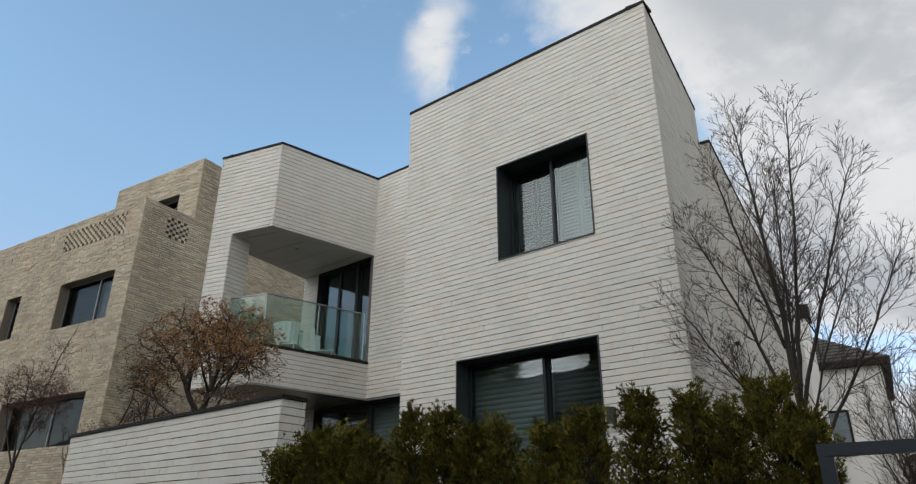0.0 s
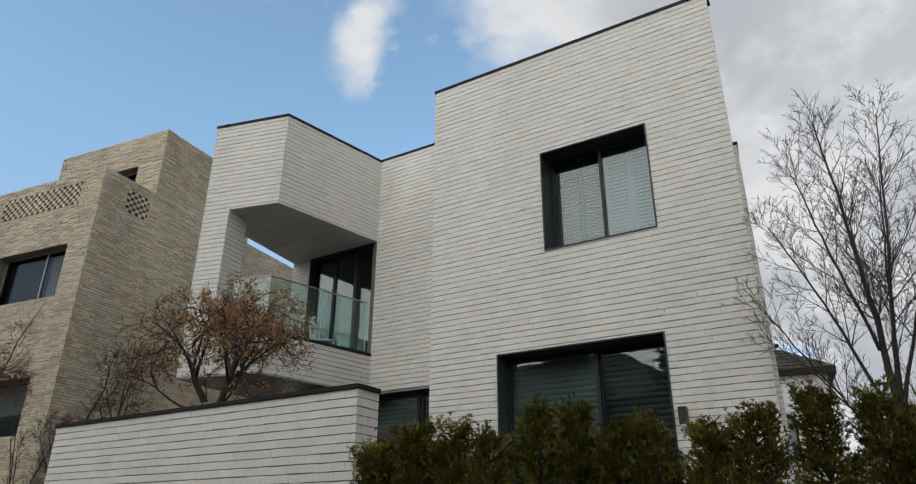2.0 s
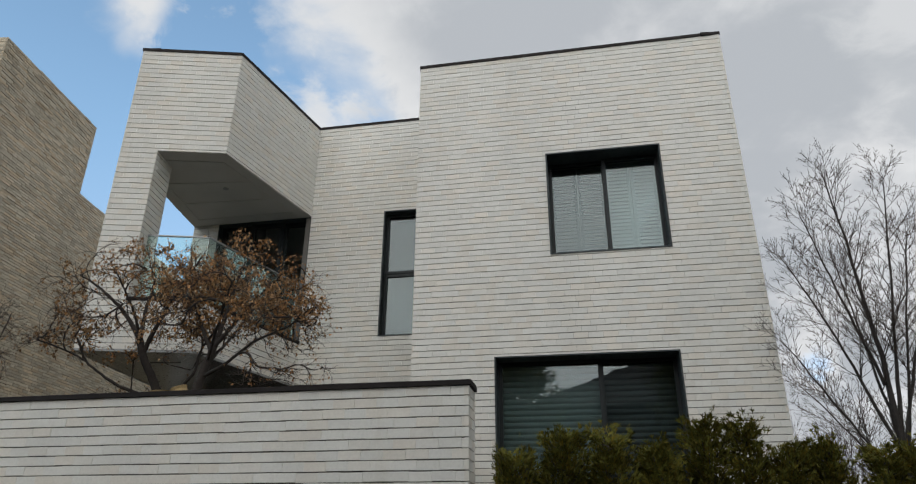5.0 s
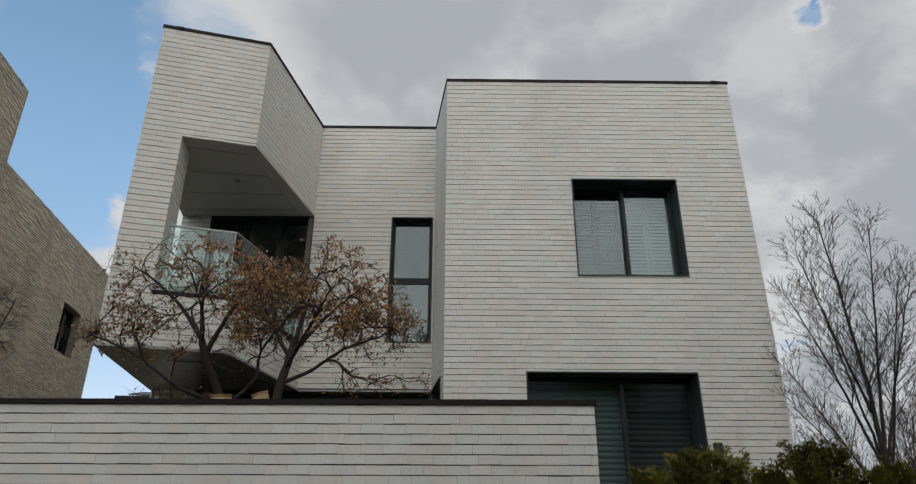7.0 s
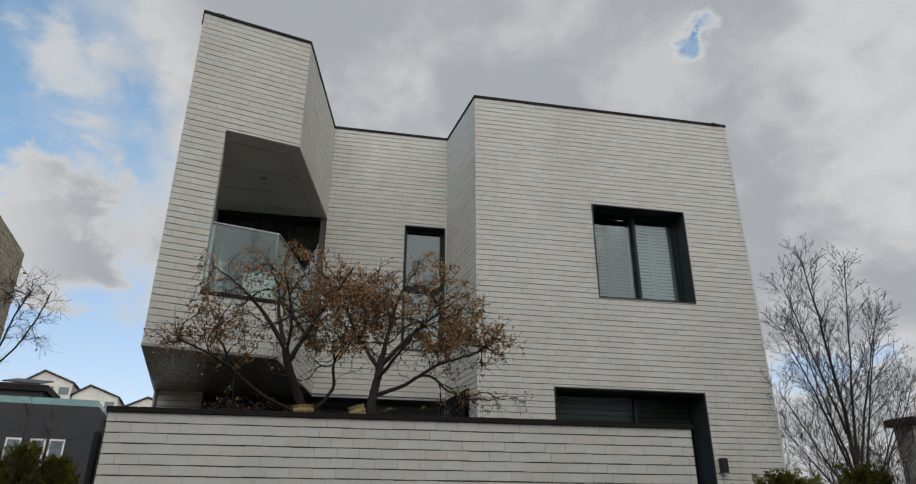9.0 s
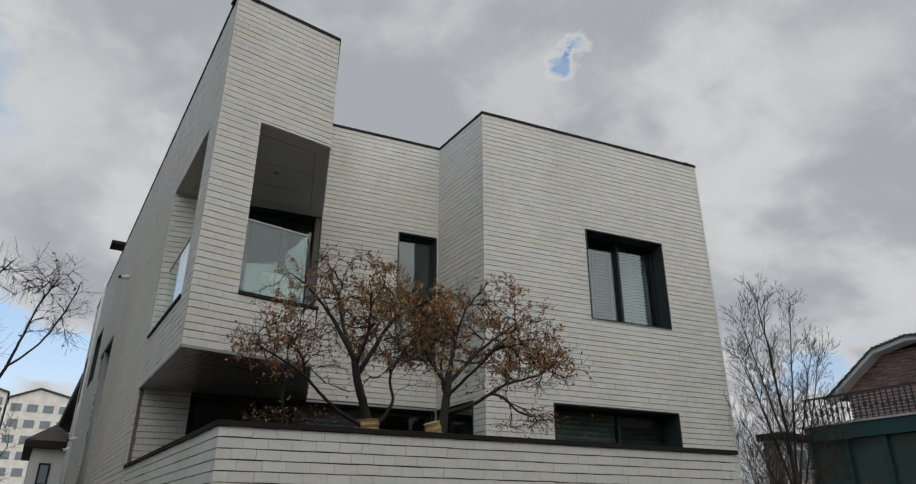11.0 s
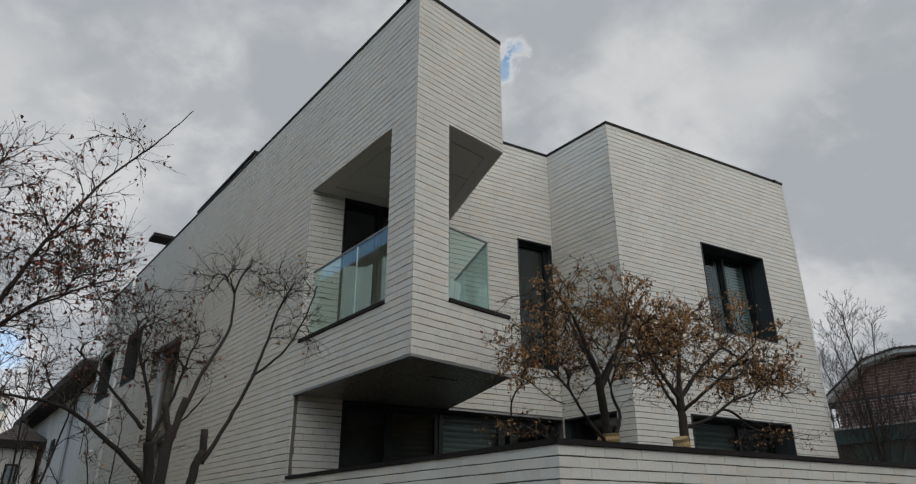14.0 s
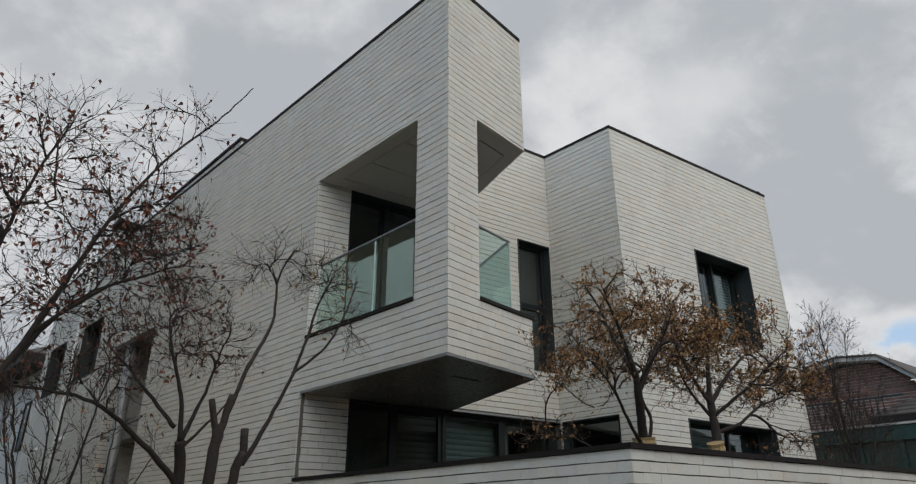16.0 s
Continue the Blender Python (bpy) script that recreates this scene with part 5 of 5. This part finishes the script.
    def stem(self, pts, r0, r1, last=3):
        """A main stem through given points, with shoots."""
        P = [Vector(p) for p in pts]
        out = []
        for i in range(len(P) - 1):
            p0, p1, p2, p3 = P[max(i - 1, 0)], P[i], P[i + 1], P[min(i + 2, len(P) - 1)]
            for k in range(8):
                t = k / 8
                out.append(0.5 * ((2 * p1) + (p2 - p0) * t + (2 * p0 - 5 * p1 + 4 * p2 - p3) * t * t + (3 * p1 - p0 - 3 * p2 + p3) * t ** 3) + self.rand() * 0.006)
        out.append(P[-1])
        n = len(out) - 1
        rad = [r0 + (r1 - r0) * (i / n) ** 0.8 for i in range(n + 1)]
        tube(self.wood, out, rad, 8)
        total = sum((out[i + 1] - out[i]).length for i in range(n))
        self.shoots(out, rad, total, 0, last, start=0.34)

    def finish(self, name, label, category="tree", bark=None, leafmat=None, group=""):
        tree = thing(name, label, category, group)
        self.wood.make("trunk", bark or M_BARK, tree, smooth=True)
        if self.twigs.v:
            tagged(self.twigs.make("twig_growth", M_TWIG, tree), kind="stuff")
        if self.leaves.v:
            tagged(self.leaves.make("foliage", leafmat or M_DRYLEAF, tree, "withered brown leaves"), kind="stuff")
        return tree


def wrap(tree, p0, p1, r):
    s = Soup()
    a, b = Vector(p0), Vector(p1)
    n = 7
    tube(s, [a.lerp(b, i / n) for i in range(n + 1)], [r * (1.0 + 0.12 * (i % 2)) for i in range(n + 1)], 12)
    s.make("straw_wrap", M_STRAW, tree, "straw winter wrap round the stem")


# two spreading maples behind the garden wall
MAPLE = dict(wiggle=0.13, up=0.01, spread=50, depth=5, leaf=0.50, leaf_size=0.025, thin=0.0026, seg=0.05)
g = Growth(11, **MAPLE)
g.limb([(-8.70, 6.88, 2.6), (-8.72, 6.87, 3.15), (-8.90, 6.76, 3.55), (-8.96, 6.72, 3.75)], 0.072, 0.046, 5)
g.limb([(-8.96, 6.72, 3.75), (-9.18, 6.68, 4.05), (-9.45, 6.60, 4.30), (-9.70, 6.55, 4.45)], 0.038, 0.010, 5)
g.limb([(-8.96, 6.72, 3.75), (-9.05, 6.88, 4.15), (-9.08, 7.0, 4.5), (-9.2, 7.08, 4.75)], 0.036, 0.010, 5)
g.limb([(-8.92, 6.75, 3.60), (-8.74, 6.66, 3.98), (-8.52, 6.6, 4.35), (-8.35, 6.55, 4.65)], 0.038, 0.010, 5)
g.limb([(-8.76, 6.86, 3.14), (-9.15, 6.72, 3.28), (-9.55, 6.6, 3.55), (-9.95, 6.5, 3.70)], 0.028, 0.009, 5)
g.limb([(-8.68, 6.88, 3.1), (-8.42, 6.95, 3.42), (-8.40, 7.05, 3.75), (-8.15, 7.05, 4.15)], 0.030, 0.012, 5)
g.limb([(-8.95, 6.72, 3.7), (-8.95, 6.45, 4.0), (-9.05, 6.2, 4.3)], 0.026, 0.009, 5)
g.limb([(-8.72, 6.87, 3.0), (-8.95, 7.2, 3.10), (-9.2, 7.6, 3.35)], 0.022, 0.008, 5)
g.crown([((-9.02, 6.78, 3.98), (1.12, 0.95, 0.92), 500, 0.45), ((-8.38, 6.92, 4.28), (0.62, 0.58, 0.52), 160, 0.35), ((-9.75, 6.6, 3.75), (0.45, 0.42, 0.38), 90, 0.3), ((-9.35, 7.5, 3.25), (0.55, 0.40, 0.18), 60, 0.1)], side=3, power=0.43, clumps=75)
ta = g.finish("maple_tree", "small spreading maple with withered brown leaves in the raised bed", group="garden maples")
wrap(ta, (-8.70, 6.88, 3.02), (-8.72, 6.87, 3.22), 0.105)
g = Growth(23, **MAPLE)
g.limb([(-8.15, 6.40, 2.6), (-8.11, 6.42, 3.15), (-8.04, 6.46, 3.50), (-8.0, 6.49, 3.70)], 0.070, 0.046, 5)
g.limb([(-8.0, 6.49, 3.70), (-7.92, 6.48, 4.1), (-7.80, 6.42, 4.5)], 0.036, 0.010, 5)
g.limb([(-8.03, 6.47, 3.58), (-7.70, 6.36, 3.95), (-7.35, 6.22, 4.25)], 0.035, 0.010, 5)
g.limb([(-8.08, 6.43, 3.28), (-7.80, 6.30, 3.38), (-7.5, 6.20, 3.58), (-7.15, 6.1, 3.70), (-6.95, 6.05, 3.85)], 0.028, 0.008, 5)
g.limb([(-8.04, 6.46, 3.55), (-8.25, 6.55, 3.9), (-8.42, 6.6, 4.25)], 0.032, 0.009, 5)
g.limb([(-8.06, 6.44, 3.40), (-7.95, 6.75, 3.8), (-7.80, 6.95, 4.2)], 0.028, 0.009, 5)
g.limb([(-8.05, 6.44, 3.45), (-7.85, 6.1, 3.75), (-7.65, 5.8, 4.05)], 0.026, 0.009, 5)
g.crown([((-7.80, 6.30, 3.90), (1.0, 0.90, 0.80), 470, 0.42), ((-7.25, 6.05, 3.7), (0.55, 0.58, 0.45), 140, 0.3), ((-8.2, 6.5, 4.2), (0.48, 0.42, 0.42), 90, 0.3), ((-7.15, 6.0, 3.2), (0.55, 0.4, 0.16), 60, 0.1)], side=3, power=0.43, clumps=65)
tb = g.finish("maple_tree", "small spreading maple with withered brown leaves in the raised bed", group="garden maples")
wrap(tb, (-8.20, 6.38, 2.95), (-8.27, 6.36, 3.16), 0.075)

# trees beside the lane by the side wall
LANE = dict(wiggle=0.12, up=0.02, spread=52, depth=5, leaf=0.06, leaf_size=0.030, thin=0.0024, seg=0.06)
g = Growth(31, **LANE)
g.limb([(-12.5, 8.8, 0.5), (-12.5, 8.78, 2.6), (-12.56, 8.72, 3.05)], 0.068, 0.052, 5)
g.limb([(-12.5, 8.78, 2.72), (-12.85, 8.7, 3.0), (-13.3, 8.6, 3.26), (-13.85, 8.5, 3.30)], 0.036, 0.010, 5)
g.limb([(-12.56, 8.72, 3.05), (-12.62, 8.70, 3.4), (-12.78, 8.65, 3.8), (-12.85, 8.6, 4.05)], 0.03, 0.008, 5)
g.limb([(-12.56, 8.72, 3.05), (-12.42, 8.7, 3.45), (-12.34, 8.65, 3.85)], 0.03, 0.008, 5)
g.limb([(-12.62, 8.72, 3.15), (-13.0, 8.78, 3.55), (-13.25, 8.85, 3.8)], 0.024, 0.008, 5)
g.limb([(-12.54, 8.72, 3.0), (-12.25, 8.8, 3.3), (-12.1, 8.82, 3.5)], 0.02, 0.007, 5)
g.crown([((-12.68, 8.72, 3.82), (0.66, 0.5, 0.62), 360, 0.25), ((-13.45, 8.6, 3.40), (0.62, 0.45, 0.36), 150, 0.2)], twig=0.12)
g.finish("lane_tree", "bare dark tree with few withered red leaves beside the lane", leafmat=M_REDLEAF, group="lane trees")
STEM = dict(LANE, leaf=0.02)
g = Growth(37, **STEM)
g.limb([(-12.62, 7.95, 0.5), (-12.62, 7.95, 2.6), (-12.58, 7.96, 3.10)], 0.058, 0.048, 5)
g.limb([(-12.58, 7.96, 3.0), (-12.51, 7.97, 3.32)], 0.036, 0.032, 5)
g.limb([(-12.60, 7.96, 3.0), (-12.67, 7.96, 3.27)], 0.032, 0.028, 5)
g.node, g.head = [], []
g.limb([(-12.56, 7.97, 3.1), (-12.40, 8.0, 3.55), (-12.22, 8.03, 3.95), (-12.20, 8.04, 4.35), (-12.08, 8.05, 4.62)], 0.026, 0.009, 5)
g.crown([((-12.2, 8.05, 4.45), (0.40, 0.30, 0.30), 60, 0.1), ((-12.4, 8.06, 4.30), (0.25, 0.25, 0.18), 18, 0.2)], twig=0.13)
g.finish("pruned_tree", "pruned dark stem with stubs and one long shoot", group="lane trees")
g = Growth(41, **STEM)
g.limb([(-12.31, 8.29, 0.5), (-12.30, 8.29, 2.5), (-12.22, 8.28, 2.95)], 0.055, 0.045, 5)
g.limb([(-12.22, 8.28, 2.9), (-12.23, 8.28, 3.13)], 0.036, 0.038, 5)
g.node, g.head = [], []
g.limb([(-12.22, 8.28, 2.85), (-11.98, 8.2, 3.4), (-11.85, 8.12, 3.85), (-11.78, 8.08, 4.2), (-11.66, 8.03, 4.5)], 0.028, 0.009, 5)
g.limb([(-11.92, 8.17, 3.6), (-11.68, 8.05, 3.85), (-11.55, 8.0, 4.15), (-11.45, 7.97, 4.5)], 0.016, 0.007, 5)
g.crown([((-11.70, 8.04, 4.38), (0.40, 0.30, 0.38), 85, 0.1), ((-11.60, 8.0, 4.0), (0.26, 0.28, 0.3), 45, 0.2)], twig=0.13)
g.finish("pruned_tree", "pruned dark stem with stubs and one long shoot", group="lane trees")
g = Growth(43, **dict(STEM, depth=4, ratio=0.62, kids=(7, 7, 5, 4, 3)))
for tip in ((-12.6, 11.3, 3.3), (-12.2, 11.6, 3.5), (-11.8, 11.4, 3.2), (-12.9, 11.8, 3.1)):
    g.limb([(-12.3, 11.5, 0.55), (-12.3 + 0.3 * (tip[0] + 12.3), 11.5, 2.2), tip], 0.02, 0.007, 1, 7, 0.5, 0.6)
g.finish("bare_shrub", "small bare shrub beside the long brick wall", "shrub")

# brushy bare trees in front of the neighbour's wall
for bx, by, sd in ((-13.5, 8.6, 71), (-14.2, 9.0, 73), (-15.1, 8.9, 79)):
    g = Growth(sd, wiggle=0.12, up=0.05, spread=36, ratio=0.62, depth=5, kids=(6, 6, 4, 2, 2), leaf=0.035, leaf_size=0.03, thin=0.0028, seg=0.11)
    for k in range(5):
        a = g.r.uniform(0, 6.28)
        q = g.r.uniform(0.25, 0.7)
        g.limb([(bx, by, 0.7), (bx + 0.1 * math.cos(a), by + 0.06 * math.sin(a), 2.0), (bx + q * math.cos(a), min(by + q * math.sin(a), 9.35), 3.1 + 0.5 * g.r.random())], 0.024, 0.007, 1, 7, 0.45, 0.62)
    g.finish("bare_shrub", "bare reddish brush in front of the tan brick wall", "shrub", leafmat=M_REDLEAF, group="brush by the wall")

# larger maple nearer the lane
g = Growth(53, wiggle=0.11, up=0.02, spread=45, depth=5, leaf=0.17, leaf_size=0.024, thin=0.0022, seg=0.06)
g.limb([(-14.50, 7.25, 0.7), (-14.45, 7.22, 2.0), (-14.28, 7.2, 2.8)], 0.075, 0.045, 5)
g.limb([(-14.28, 7.2, 2.8), (-14.05, 7.18, 3.35), (-13.88, 7.18, 3.85), (-13.66, 7.18, 4.38), (-13.45, 7.14, 4.74), (-13.25, 7.14, 5.02), (-13.02, 7.16, 5.42)], 0.028, 0.004, 5)
g.limb([(-14.28, 7.2, 2.8), (-14.32, 7.15, 3.5), (-14.25, 7.1, 4.1), (-14.12, 7.05, 4.6)], 0.028, 0.006, 5)
g.limb([(-14.30, 7.2, 2.75), (-14.65, 7.1, 3.5), (-14.75, 7.0, 4.2)], 0.026, 0.006, 5)
g.limb([(-14.1, 7.2, 3.2), (-13.85, 7.32, 3.6), (-13.55, 7.42, 3.85)], 0.022, 0.006, 5)
g.limb([(-14.05, 7.18, 3.35), (-13.75, 7.05, 3.65), (-13.4, 7.0, 3.85)], 0.018, 0.006, 5)
g.crown([((-14.0, 7.18, 4.05), (0.80, 0.6, 0.76), 430, 0.3), ((-13.95, 7.2, 3.5), (0.42, 0.4, 0.38), 130, 0.1), ((-13.58, 7.16, 3.85), (0.46, 0.40, 0.56), 260, 0.2), ((-13.45, 7.15, 4.85), (0.28, 0.22, 0.28), 26, 0.2), ((-14.7, 7.05, 4.1), (0.5, 0.45, 0.6), 90, 0.3)], twig=0.13)
g.finish("maple_tree", "half-bare maple with scattered brown leaves beside the lane", leafmat=M_REDLEAF, group="lane trees")

# tall bare tree by the east corner
g = Growth(61, wiggle=0.035, leaf=0.0, thin=0.0027)
tube(g.wood, [Vector(p) for p in ((-0.70, 7.68, 0.0), (-0.68, 7.66, 1.0), (-0.67, 7.66, 2.05))], [0.10, 0.092, 0.085], 10)
for base, m, tip, r0 in (((-0.67, 7.66, 2.0), (-0.68, 7.66, 4.0), (-0.82, 7.70, 6.2), 0.080), ((-0.66, 7.65, 2.9), (-0.45, 7.6, 4.2), (-0.22, 7.45, 6.0), 0.045), ((-0.66, 7.65, 2.5), (-1.05, 7.68, 3.8), (-1.50, 7.74, 4.95), 0.040),
                         ((-0.66, 7.65, 2.7), (-0.25, 7.6, 3.9), (0.25, 7.5, 5.2), 0.040), ((-0.67, 7.66, 2.1), (-1.15, 7.7, 3.0), (-1.70, 7.76, 3.95), 0.032), ((-0.67, 7.66, 2.2), (-0.1, 7.6, 3.1), (0.50, 7.5, 4.2), 0.034),
                         ((-0.69, 7.66, 3.4), (-0.95, 7.75, 4.6), (-1.15, 7.85, 5.7), 0.034), ((-0.66, 7.65, 2.6), (-0.62, 8.0, 3.9), (-0.6, 8.35, 5.3), 0.038), ((-0.66, 7.65, 2.4), (-0.58, 7.3, 3.7), (-0.45, 6.95, 5.0), 0.034),
                         ((-0.67, 7.66, 2.0), (-1.0, 7.9, 2.8), (-1.45, 8.1, 3.5), 0.026), ((-0.67, 7.66, 2.0), (-0.45, 7.35, 2.9), (0.05, 7.05, 4.0), 0.028)):
    g.stem([base, m, tip], r0 * 0.66, 0.005)
g.finish("bare_tree", "tall bare deciduous tree with many fine upright twigs", bark=M_BARKLIGHT)
for bx, by, top, sd in ((0.75, 9.3, 3.5, 67), (1.5, 9.8, 4.0, 68), (0.25, 10.3, 3.4, 69), (2.3, 9.4, 3.6, 70), (0.45, 11.6, 3.5, 65)):
    g = Growth(sd, wiggle=0.06, thin=0.0032)
    for k in range(6):
        a, q = k * 1.05 + g.r.uniform(-0.3, 0.3), g.r.uniform(0.15, 0.6)
        g.stem([(bx, by, 0.0), (bx + 0.3 * q * math.cos(a), by + 0.3 * q * math.sin(a), top * 0.5), (bx + q * math.cos(a), by + q * math.sin(a), top * g.r.uniform(0.8, 1.05))], 0.020, 0.005, 2)
    g.finish("bare_shrub", "bare thin-stemmed shrub behind the steel railing", "shrub", bark=M_BARKLIGHT, group="bare shrubs")


# clipped conifer hedge
def conifer(x, y, z0, z1, width, seed, k=1.0, label="dark green conifer hedge shrub with browned tips", name="conifer_shrub", group="hedge shrubs"):
    r = random.Random(seed)
    sh = thing(name, label, "shrub", group)
    w, lv = Soup(), Soup()
    h = z1 - z0
    tube(w, [Vector((x, y, z0)), Vector((x + 0.02, y, z0 + h * 0.5)), Vector((x, y + 0.01, z1 - 0.3))], [0.03, 0.02, 0.006], 6)
    for i in range(220):
        t = (i + r.random()) / 220
        a = r.uniform(0, 2 * math.pi)
        reach = width * (1.0 - 0.62 * t ** 2.4) * r.uniform(0.55, 1.15)
        p0 = Vector((x, y, z0 + h * (0.03 + 0.91 * t)))
        d = Vector((math.cos(a), math.sin(a), r.uniform(0.5, 1.3)))
        p1 = p0 + Vector((d.x * reach, d.y * reach, d.z * min(reach, 0.22 * k) * 0.9))
        tube(w, [p0, p0.lerp(p1, 0.5) + Vector((0, 0, -0.02)), p1], [0.008, 0.005, 0.002], 3)
        flat = d.cross(Vector((r.gauss(0, 0.5), r.gauss(0, 0.5), 1.0))).normalized()
        for _ in range(36):
            tt = r.uniform(0.25, 1.08)
            fan = r.gauss(0, 0.045) * (1.25 - tt)
            q = p0.lerp(p1, tt) + (flat * fan * 1.6 + Vector((r.gauss(0, 0.013), r.gauss(0, 0.013), r.gauss(0, 0.02)))) * k
            dd = (d.normalized() * 0.9 + flat * (9 * fan + r.gauss(0, 0.35)) + Vector((r.gauss(0, 0.2), r.gauss(0, 0.2), r.gauss(0.25, 0.25)))).normalized()
            sd = (flat + Vector((r.gauss(0, 0.3), r.gauss(0, 0.3), r.gauss(0, 0.3)))).cross(dd).cross(dd).normalized()
            L = r.uniform(0.035, 0.08) * k
            n = len(lv.v)
            # a flat spray: a stem strip with three side fronds
            for fr_, ang, ll in ((0.0, 0.0, 1.0), (0.3, 0.7, 0.55), (0.35, -0.7, 0.55)):
                b0 = q + dd * L * fr_
                fd = (dd * math.cos(ang) + sd * math.sin(ang)).normalized()
                fs_ = dd.cross(sd).cross(fd).normalized()
                wd = 0.0044 * k
                lv.add([b0 - fs_ * wd * 0.5, b0 + fd * L * ll * 0.55 - fs_ * wd, b0 + fd * L * ll, b0 + fd * L * ll * 0.55 + fs_ * wd, b0 + fs_ * wd * 0.5], [(0, 1, 2, 3, 4)])
    w.make("stem", M_BARK, sh)
    tagged(lv.make("foliage", M_CONIFER, sh, "flat dark green sprays"), kind="stuff")


hr = random.Random(5)
for i, (hx, hy, top) in enumerate(((-4.97, 4.98, 2.39), (-4.63, 5.0, 2.53), (-4.28, 5.01, 2.53), (-3.94, 5.03, 2.42), (-3.54, 5.04, 2.61), (-3.25, 5.06, 2.64), (-2.96, 5.08, 2.45), (-2.68, 5.09, 2.47), (-2.28, 5.11, 2.42), (-1.96, 5.12, 2.48), (-1.54, 5.14, 2.63), (-1.16, 5.16, 2.61), (-0.95, 5.17, 2.47), (-0.63, 5.19, 2.61), (-0.44, 5.2, 2.41))):
    conifer(hx, hy + hr.uniform(-0.05, 0.05), 0.1, top + 0.05, 0.30 + hr.uniform(-0.03, 0.05), 100 + i)

# dark evergreens in front of the slate building
for ex, ey, et in ((-16.20, 30.0, 4.98), (-15.10, 30.6, 4.63), (-17.40, 30.4, 4.78)):
    conifer(ex, ey, 0.6, et, 1.0, int(ex * 10) % 97, 3.2, "dark rounded evergreen in front of the slate building", "evergreen_shrub", "far evergreens")
opposite_trees()
